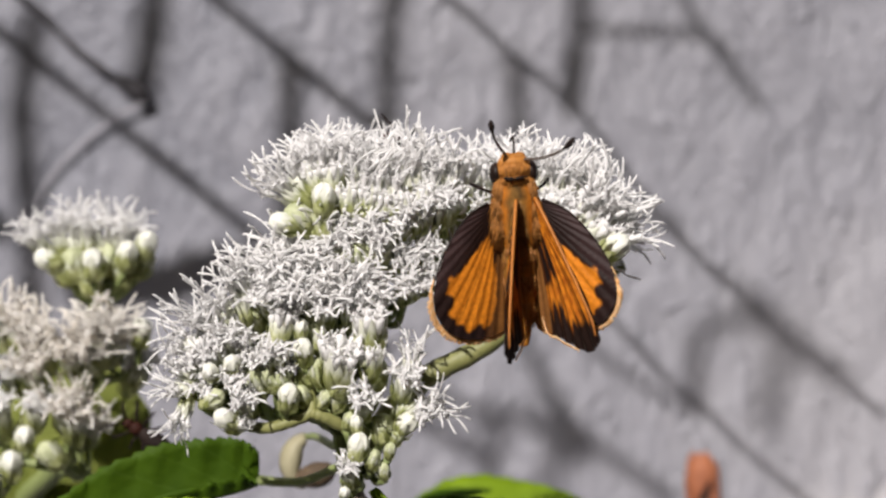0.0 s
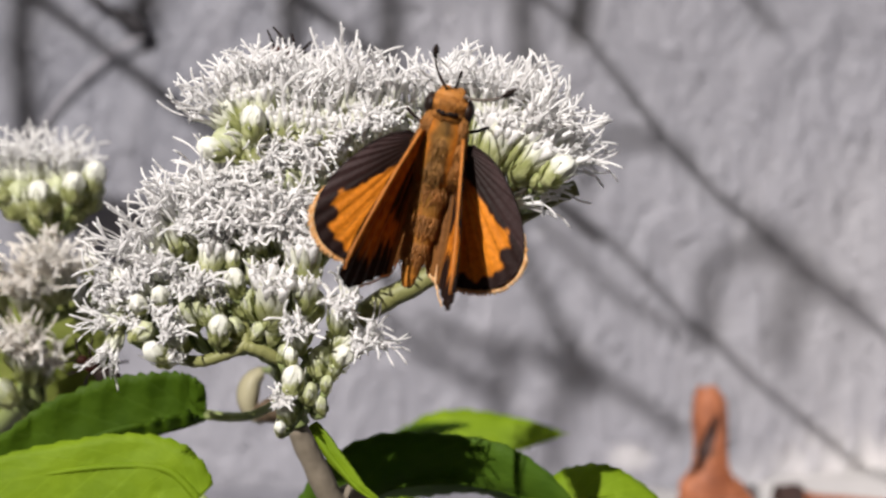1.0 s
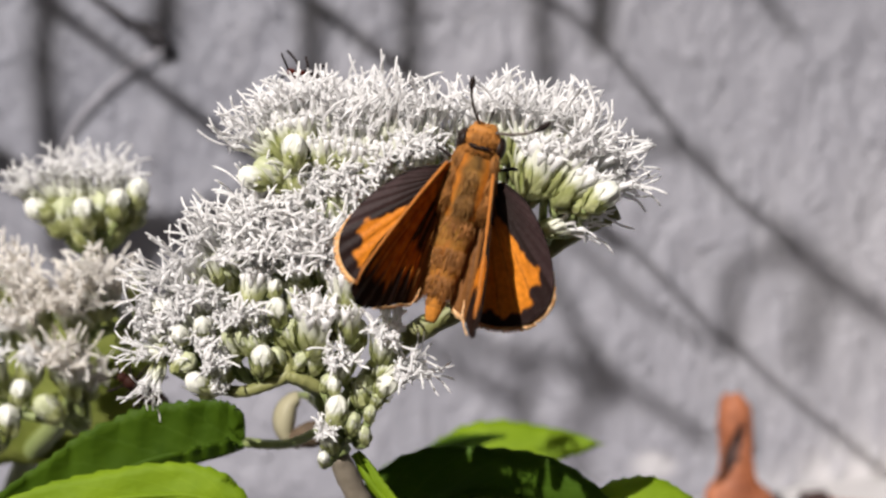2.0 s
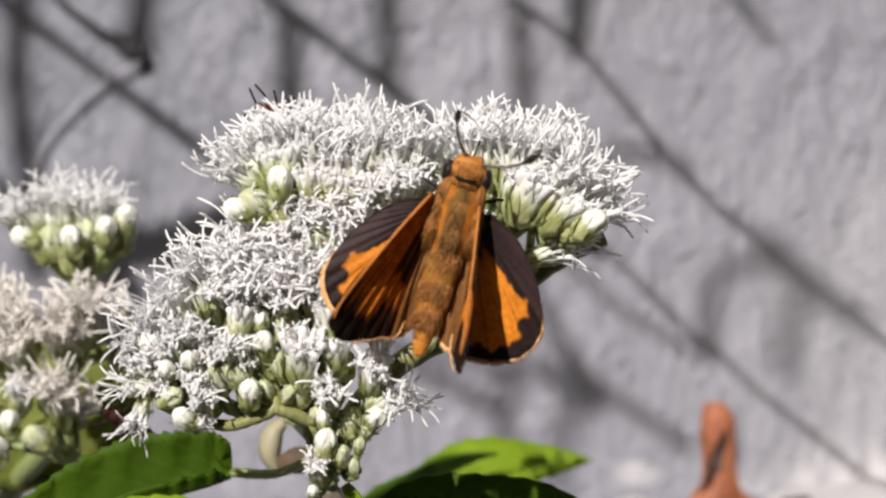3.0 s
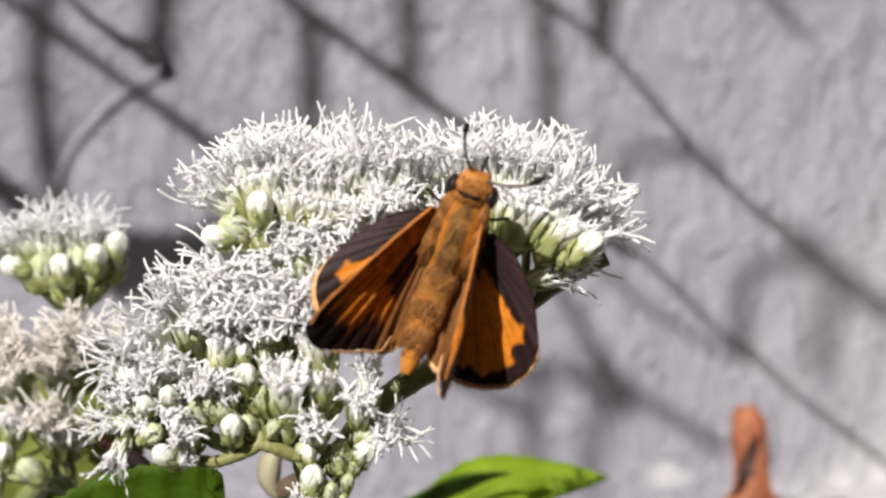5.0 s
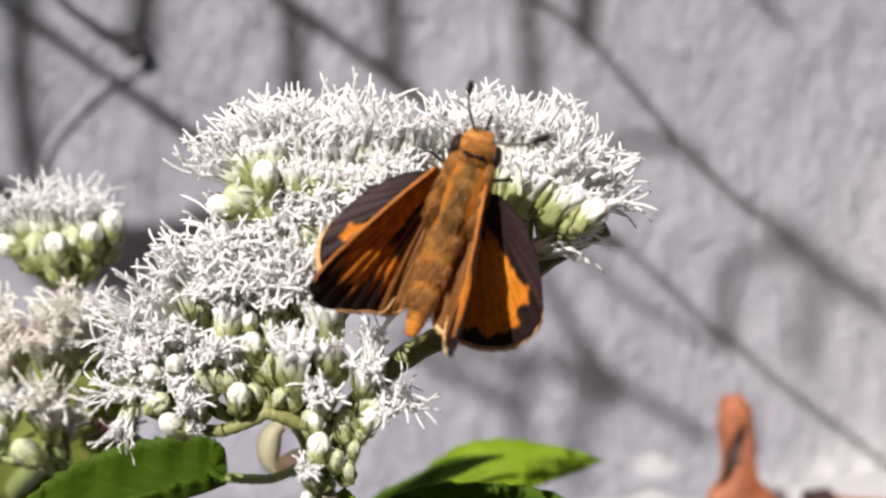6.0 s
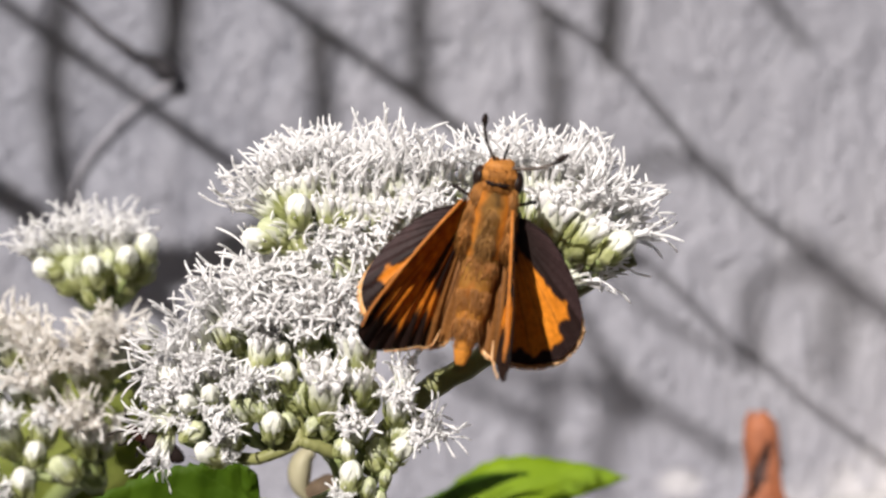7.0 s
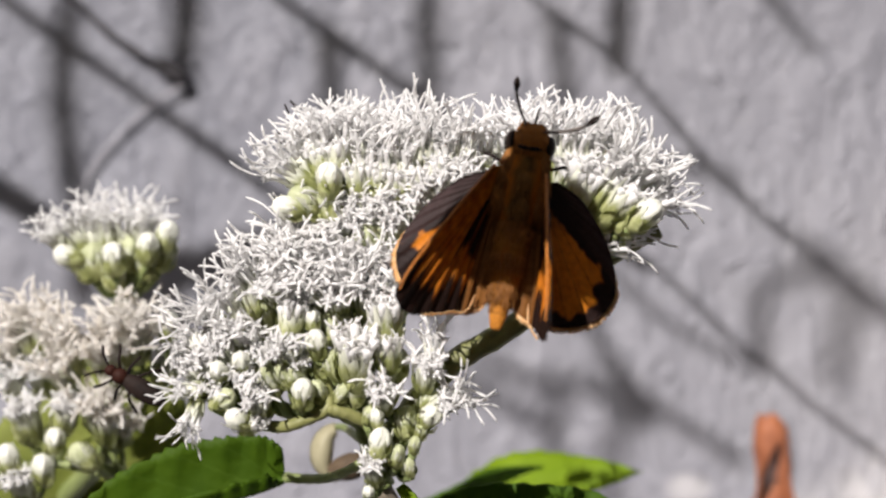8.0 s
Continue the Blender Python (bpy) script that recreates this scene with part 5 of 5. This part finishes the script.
def build_skipper(label):
    """Body upright along z with the back to the front (-y); wings pivot at their roots."""
    thing = tagged(new("skipper_butterfly"), label, "butterfly", "skippers")
    still = Matrix.Identity(4)
    shared("thorax", body_mesh("thorax", THORAX_SHAPE, 0.80, thorax_colour), thing, still, "olive-brown furry thorax with rust-orange sides")
    shared("abdomen", body_mesh("abdomen", ABDOMEN_SHAPE, 0.80, abdomen_colour), thing, still, "tawny ringed abdomen, orange at its tip")
    bm = bmesh.new()
    ball(bm, (0, -0.2, 3.30), (1.34, 1.12, 0.80), 20)
    ball(bm, (0, -0.35, 3.85), (1.08, 0.84, 0.55), 16)
    ball(bm, (-0.45, -0.45, 4.2), (0.42, 0.40, 0.34), 12)
    ball(bm, (0.45, -0.45, 4.2), (0.42, 0.40, 0.34), 12)
    part("head", bm, FUR, thing, "rust-orange furry head")
    for sx in (-1, 1):
        bm = bmesh.new()
        ball(bm, (sx * 1.22, -0.1, 3.10), (0.46, 0.82, 0.80), 16)
        part("eye", bm, EYE, thing, "large dark eye")
        bm = bmesh.new()
        pts = curve([Vector(p) * MM for p in ([(0.7, -0.8, 4.0), (1.7, -2.2, 4.0), (2.9, -3.3, 4.4), (3.8, -3.9, 5.2)] if sx > 0
                                              else [(-0.5, -0.8, 4.3), (-1.1, -2.0, 5.0), (-1.5, -2.9, 5.8), (-1.65, -3.5, 6.7)])], 8)
        n = len(pts)
        antenna = bmesh.new()
        tube(antenna, pts[:n - 7], 0.00010, 6)
        ob = part("antenna", antenna, FEELER, thing, "thin grey antenna")
        tube(bm, pts[n - 8:], [r * MM for r in (0.10, 0.13, 0.18, 0.22, 0.23, 0.20, 0.14, 0.06)], 8)
        part("club", bm, BLACK, ob, "dark club")
        for z, reach in ((1.6, 0.7), (0.4, 0.0), (-0.8, -0.8)):
            bm = bmesh.new()
            tube(bm, curve([Vector(p) * MM for p in [(sx * 0.9, 0.7, z), (sx * 2.0, 0.9, z + reach * 0.6), (sx * 2.5, 1.8, z + reach), (sx * 2.8, 3.2, z + reach * 1.2)]], 5), 0.00012, 6)
            part("leg", bm, BLACK, thing)
    bm = bmesh.new()
    tube(bm, curve([Vector(p) * MM for p in [(0.1, -0.4, 4.4), (0.15, 0.0, 5.2), (0.2, 0.9, 5.6), (0.2, 2.6, 5.3)]], 6), 0.00008, 6)
    part("proboscis", bm, BLACK, thing, "thin dark proboscis reaching into the florets")
    bm = bmesh.new()
    tube(bm, curve([Vector(p) * MM for p in [(-0.8, -1.22, 2.80), (-0.3, -1.42, 2.72), (0.3, -1.42, 2.75), (0.8, -1.2, 2.82)]], 5), [0.00006, 0.0001, 0.00014, 0.0001, 0.00013, 0.00016, 0.00009, 0.00007, 0.00012, 0.00014, 0.0001, 0.00012, 0.0001, 0.00008, 0.00007, 0.00005], 6)
    part("neck_line", bm, BLACK, thing, "dark line behind the head")
    part("collar", fuzz(5, 1500, [((0, -0.3, 2.75), (1.15, 1.0, 0.4)), ((0, -0.25, 3.5), (1.28, 1.12, 0.9)), ((0, -0.4, 4.1), (0.9, 0.7, 0.4))], 0.45, 0.00003), FUR, thing)
    part("shoulder_fur", fuzz(9, 2200, [((sx * x, -0.45, z), (0.42, 0.5, 1.1)) for sx in (-1, 1) for x, z in ((1.05, 2.0), (1.25, 0.9), (1.35, -0.3))], 0.9, 0.00003), FUR, thing)
    part("fur", fuzz(6, 1500, [((0, -0.1, 0.8), (1.0, 1.24, 1.9)), ((0, -0.1, -0.8), (0.9, 1.16, 1.6))], 0.8, 0.000025), OLIVE, thing)
    part("hair", fuzz(8, 1800, [((0, 0, -2.4), (1.22, 1.0, 1.6)), ((0, 0, -4.4), (1.16, 0.95, 1.8)), ((0, 0, -6.2), (0.95, 0.78, 1.5))], 0.6, 0.000025), ABDOMEN, thing)
    found = {}
    for side, sx in (("left", -1), ("right", 1)):
        for kind, line, x, y, z in (("hindwing", HIND_LINE, 1.1, 0.5, 1.0), ("forewing", FORE_LINE, 1.2, -0.1, 1.4)):
            blade, hairs = WINGS[kind, sx]
            ob = shared(kind, blade, thing, pose(sx * x * MM, y * MM, z * MM),
                        "rounded dark brown hindwing with an orange patch" if kind == "hindwing" else "pointed forewing, dark brown with orange cells")
            shared("fringe", hairs, ob, still, "pale orange fringe")
            found[side + kind] = ob
            bm = bmesh.new()
            edge = curve([Vector((sx * x_, -0.03, z_)) * MM for x_, z_ in line[:5]], 8)
            thick, thin_ = (0.12, 0.05) if kind == "forewing" else (0.12, 0.04)
            tube(bm, edge, [(thick - (thick - thin_) * i / len(edge)) * MM for i in range(len(edge))], 8)
            part("costa", bm, COSTA if kind == "forewing" else BLACK, ob, "bright orange leading edge" if kind == "forewing" else "dark leading edge")
    return thing, found


skipper, wings = build_skipper("orange and dark brown skipper butterfly with half-open wings on the flowers")
# an unseen copy, added only to throw shade across the first
shade_passer, _ = build_skipper("unseen dark orange skipper butterfly added to cast shade on the other")


# ---- small insects on the flowers ----
def build_insect(length, front_material, label, category):
    """A slender insect along +z, its back to -y; length in mm."""
    k = length / 5.0
    thing = tagged(new(category.replace(" ", "_")), label, category)
    bm = bmesh.new()
    ball(bm, (0, 0, -1.1 * k), (0.74 * k, 0.55 * k, 1.75 * k), 14)
    part("wing_case", bm, BLACK, thing, "long dark wing cases")
    bm = bmesh.new()
    ball(bm, (0, 0, 0.75 * k), (0.55 * k, 0.5 * k, 0.6 * k), 12)
    part("thorax", bm, front_material, thing)
    bm = bmesh.new()
    ball(bm, (0, 0, 1.5 * k), (0.42 * k, 0.4 * k, 0.4 * k), 12)
    part("head", bm, front_material, thing)
    for sx in (-1, 1):
        bm = bmesh.new()
        tube(bm, curve([Vector(p) * k * MM for p in [(sx * 0.2, 0, 1.8), (sx * 0.7, -0.3, 2.4), (sx * 1.2, -0.2, 2.8)]], 5), 0.00009 * k, 6)
        part("antenna", bm, BLACK, thing)
        for z, f in ((1.0, 0.8), (0.4, 0.0), (-0.2, -0.9)):
            bm = bmesh.new()
            tube(bm, curve([Vector(p) * k * MM for p in [(sx * 0.4, 0.2, z), (sx * 0.9, -0.2, z + f * 0.4), (sx * 1.4, 0.4, z + f * 0.9), (sx * 1.7, 0.8, z + f * 1.3)]], 4), 0.0001 * k, 6)
            part("leg", bm, BLACK, thing)
    return thing


bug = build_insect(5.0, RED, "small black bug with a red front crawling behind the white florets", "bug")
beetle = build_insect(5.6, RUST, "dark slender beetle with a rust-red front on the cream florets", "beetle")


def motions():
    """What sways, crawls and opens its wings."""
    walk(front, [
        (0, pose(0.00469, -0.17537, -0.71510)),
        (0.1, pose(0.00367, -0.17519, -0.71619)),
        (0.2, pose(0.00165, -0.17501, -0.71768)),
        (0.3, pose(0.00152, -0.17483, -0.71756)),
        (0.4, pose(0.00255, -0.17465, -0.71525)),
        (0.5, pose(0.00358, -0.17447, -0.71404)),
        (0.6, pose(0.00369, -0.17459, -0.71537)),
        (0.7, pose(0.00281, -0.17472, -0.71620)),
        (0.8, pose(0.00162, -0.17484, -0.71588)),
        (0.9, pose(0.00294, -0.17497, -0.71546)),
        (1, pose(0.00415, -0.17509, -0.71494)),
        (1.2, pose(0.00337, -0.17553, -0.71403)),
        (1.5, pose(0.00471, -0.17620, -0.71516)),
        (1.7, pose(0.00421, -0.17601, -0.71586)),
        (2.8, pose(0.00406, -0.17607, -0.71526)),
        (3, pose(0.00395, -0.17577, -0.71536)),
        (3.5, pose(0.00459, -0.17620, -0.71485)),
        (4, pose(0.00475, -0.17660, -0.71517)),
        (4.5, pose(0.00400, -0.17619, -0.71479)),
        (4.7, pose(0.00376, -0.17673, -0.71496)),
        (5.8, pose(0.00375, -0.17581, -0.71481)),
        (6, pose(0.00396, -0.17557, -0.71489)),
        (6.5, pose(0.00326, -0.17688, -0.71505)),
        (7, pose(0.00360, -0.17669, -0.71546)),
        (7.5, pose(0.00341, -0.17611, -0.71456)),
        (8, pose(0.00358, -0.17656, -0.71475)),
    ])
    walk(back, [
        (0.0, pose(-0.02993, -0.15000, -0.71527)),
        (0.5, pose(-0.02951, -0.15000, -0.71484)),
        (1.0, pose(-0.03062, -0.15000, -0.71520)),
        (1.5, pose(-0.02946, -0.15000, -0.71515)),
        (1.7, pose(-0.02994, -0.15000, -0.71510)),
        (2.8, pose(-0.03004, -0.15000, -0.71531)),
        (3.0, pose(-0.02950, -0.15000, -0.71484)),
        (3.5, pose(-0.02977, -0.15000, -0.71474)),
        (4.0, pose(-0.02937, -0.15000, -0.71481)),
        (4.5, pose(-0.02985, -0.15000, -0.71473)),
        (4.7, pose(-0.03009, -0.15000, -0.71495)),
        (5.8, pose(-0.02994, -0.15000, -0.71507)),
        (6.0, pose(-0.02982, -0.15000, -0.71497)),
        (6.5, pose(-0.03074, -0.15000, -0.71500)),
        (7.0, pose(-0.03038, -0.15000, -0.71499)),
        (7.5, pose(-0.03043, -0.15000, -0.71508)),
        (8.0, pose(-0.03059, -0.15000, -0.71495)),
    ])
    walk(skipper, [
        (0, pose(0.00462, -0.19050, 0.00640, 0, -6, 0) @ pose(0, 0, 0, 8, 0, 0)),
        (0.1, pose(0.00359, -0.19050, 0.00524, 0, -3.5, 0) @ pose(0, 0, 0, 8, 0, 0)),
        (0.2, pose(0.00157, -0.19050, 0.00369, 0, -1, 0) @ pose(0, 0, 0, 8, 0, 0)),
        (0.3, pose(0.00144, -0.19050, 0.00373, 0, 1.5, 0) @ pose(0, 0, 0, 8, 0, 0)),
        (0.4, pose(0.00247, -0.19050, 0.00598, 0, 4, 0) @ pose(0, 0, 0, 8, 0, 0)),
        (0.5, pose(0.00349, -0.19050, 0.00712, 0, 6.5, 0) @ pose(0, 0, 0, 8, 0, 0)),
        (0.6, pose(0.00348, -0.19050, 0.00564, 0, 7.7, 0) @ pose(0, 0, 0, 7.8, 0, 0)),
        (0.7, pose(0.00246, -0.19050, 0.00466, 0, 8.8, 0) @ pose(0, 0, 0, 7.6, 0, 0)),
        (0.8, pose(0.00115, -0.19050, 0.00482, 0, 10, 0) @ pose(0, 0, 0, 7.4, 0, 0)),
        (0.9, pose(0.00233, -0.19050, 0.00509, 0, 11.1, 0) @ pose(0, 0, 0, 7.2, 0, 0)),
        (1, pose(0.00342, -0.19050, 0.00546, 0, 12.3, 0) @ pose(0, 0, 0, 7, 0, 0)),
        (1.2, pose(0.00243, -0.19050, 0.00636, 0, 12.9, 0) @ pose(0, 0, 0, 6, 0, 0)),
        (1.5, pose(0.00344, -0.19050, 0.00521, 0, 13.9, 0) @ pose(0, 0, 0, 4, 0, 0)),
        (1.7, pose(0.00283, -0.19050, 0.00414, 0, 15.4, 0)),
        (2.8, pose(0.00220, -0.19050, 0.00491, 0, 14.5, 0)),
        (3, pose(0.00214, -0.19050, 0.00464, 0, 15.2, 0)),
        (3.5, pose(0.00306, -0.19050, 0.00524, 0, 16.3, 0)),
        (4, pose(0.00370, -0.19050, 0.00508, 0, 20, 0)),
        (4.5, pose(0.00299, -0.19050, 0.00565, 0, 19.8, 0)),
        (4.7, pose(0.00284, -0.19050, 0.00565, 0, 20.2, 0)),
        (5.8, pose(0.00300, -0.19050, 0.00616, 0, 21.6, 0)),
        (6, pose(0.00294, -0.19050, 0.00607, 0, 20.6, 0)),
        (6.5, pose(0.00243, -0.19050, 0.00619, 0, 18.5, 0)),
        (7, pose(0.00260, -0.19050, 0.00585, 0, 12.9, 0)),
        (7.5, pose(0.00268, -0.19050, 0.00680, 0, 10.7, 0)),
        (8, pose(0.00270, -0.19050, 0.00662, 0, 11.7, 0)),
    ])
    walk(wings["leftforewing"], [(t, pose(x * MM, y * MM, 1.4 * MM) @ pose(0, 0, 0, 0, turn, 0) @ pose(0, 0, 0, 0, 0, a)) for t, a, turn, x, y in
                                 ((0.0, 74, 0, 0.15, -1.0), (0.5, 67, 0, -0.6, -0.8), (1.0, 65, 0, -0.9, -0.5), (1.7, 59, 0, -1.1, -0.2), (3.0, 52, 1, -1.2, -0.1), (4.5, 50, 2, -1.2, -0.1), (6.0, 48, 3, -1.2, -0.1), (8.0, 48, 3, -1.2, -0.1))])
    walk(wings["rightforewing"], [(t, pose(x * MM, -0.1 * MM, 1.4 * MM) @ pose(0, 0, 0, 0, turn, 0) @ pose(0, 0, 0, 0, 0, -a)) for t, a, turn, x in
                                  ((0.0, 68, -4, 0.8), (0.5, 72, -3, 1.0), (1.0, 81, -3, 1.2), (1.7, 84, -4, 1.2), (3.0, 86, -4, 1.2), (4.5, 86, -4, 1.2), (6.0, 86, -4, 1.2), (8.0, 84, -4, 1.2))])
    for side, sx in (("left", -1), ("right", 1)):
        walk(wings[side + "hindwing"], [(t, pose(sx * 1.1 * MM, 0.5 * MM, 1.0 * MM, 0, 0, -sx * a)) for t, a in
                                        ((0.0, 32), (0.5, 27), (1.0, 17), (1.5, 7), (3.0, 0), (6.0, -5), (8.0, -5))])
    walk(bug, [
        (0, pose(-0.00351, -0.17450, 0.01375, 0, -75, 0) @ pose(0, 0, 0, 30, 0, 0)),
        (0.1, pose(-0.00492, -0.17450, 0.01256, 0, -75, 0) @ pose(0, 0, 0, 30, 0, 0)),
        (0.2, pose(-0.00733, -0.17450, 0.01097, 0, -75, 0) @ pose(0, 0, 0, 30, 0, 0)),
        (0.3, pose(-0.00785, -0.17450, 0.01099, 0, -75, 0) @ pose(0, 0, 0, 30, 0, 0)),
        (0.4, pose(-0.00721, -0.17450, 0.01320, 0, -75, 0) @ pose(0, 0, 0, 30, 0, 0)),
        (0.5, pose(-0.00657, -0.17450, 0.01431, 0, -75, 0) @ pose(0, 0, 0, 30, 0, 0)),
        (0.6, pose(-0.00685, -0.17450, 0.01316, 0, -75, 0) @ pose(0, 0, 0, 30, 0, 0)),
        (0.7, pose(-0.00813, -0.17450, 0.01251, 0, -75, 0) @ pose(0, 0, 0, 30, 0, 0)),
        (0.8, pose(-0.00970, -0.17450, 0.01301, 0, -75, 0) @ pose(0, 0, 0, 30, 0, 0)),
        (0.9, pose(-0.00878, -0.17450, 0.01361, 0, -75, 0) @ pose(0, 0, 0, 30, 0, 0)),
        (1, pose(-0.00796, -0.17450, 0.01431, 0, -75, 0) @ pose(0, 0, 0, 30, 0, 0)),
        (1.2, pose(-0.00920, -0.17450, 0.01540, 0, -75, 0) @ pose(0, 0, 0, 30, 0, 0)),
        (1.5, pose(-0.00856, -0.17450, 0.01454, 0, -75, 0) @ pose(0, 0, 0, 30, 0, 0)),
        (1.7, pose(-0.00947, -0.17450, 0.01380, 0, -75, 0) @ pose(0, 0, 0, 30, 0, 0)),
        (2.8, pose(-0.01045, -0.17450, 0.01406, 0, -75, 0) @ pose(0, 0, 0, 30, 0, 0)),
        (3, pose(-0.01123, -0.17450, 0.01366, 0, -75, 0) @ pose(0, 0, 0, 30, 0, 0)),
        (3.5, pose(-0.01144, -0.17450, 0.01168, 0, -75, 0) @ pose(0, 0, 0, 30, 0, 0)),
        (4, pose(-0.01163, -0.17450, 0.01142, 0, -75, 0) @ pose(0, 0, 0, 30, 0, 0)),
        (4.5, pose(-0.01245, -0.17450, 0.01173, 0, -75, 0) @ pose(0, 0, 0, 30, 0, 0)),
        (4.7, pose(-0.01288, -0.17450, 0.01153, 0, -75, 0) @ pose(0, 0, 0, 30, 0, 0)),
        (5.8, pose(-0.01262, -0.17450, 0.01178, 0, -75, 0) @ pose(0, 0, 0, 30, 0, 0)),
        (6, pose(-0.01215, -0.17450, 0.01187, 0, -75, 0) @ pose(0, 0, 0, 30, 0, 0)),
        (6.5, pose(-0.01354, -0.17450, 0.01135, 0, -75, 0) @ pose(0, 0, 0, 30, 0, 0)),
        (7, pose(-0.01294, -0.17450, 0.01087, 0, -75, 0) @ pose(0, 0, 0, 30, 0, 0)),
        (7.5, pose(-0.01296, -0.17450, 0.01211, 0, -75, 0) @ pose(0, 0, 0, 30, 0, 0)),
        (8, pose(-0.01254, -0.17450, 0.01313, 0, -75, 0) @ pose(0, 0, 0, 30, 0, 0)),
    ])
    walk(shade_passer, [
        (0.0, pose(-1.6000, -1.0000, 1.3000, -40, 60, 0)),
        (7.6, pose(-0.3000, -0.3400, 0.2400, -40, 30, 0)),
        (7.9, pose(-0.0950, -0.2686, 0.0806, -70, 10, -20)),
        (8.0, pose(-0.0078, -0.2170, 0.0240, -80, 0, -20)),
    ])
    walk(beetle, [
        (0, pose(-0.0254, -0.1640, -0.0116, 0, -58, 0)),
        (6.5, pose(-0.0254, -0.1640, -0.0116, 0, -58, 0)),
        (7.0, pose(-0.0245, -0.1700, -0.0100, 0, -58, 0)),
        (7.5, pose(-0.02530, -0.17400, -0.00786, 0, -58, 0)),
        (8.0, pose(-0.02660, -0.17600, -0.00610, 0, -58, 0)),
    ])


motions()
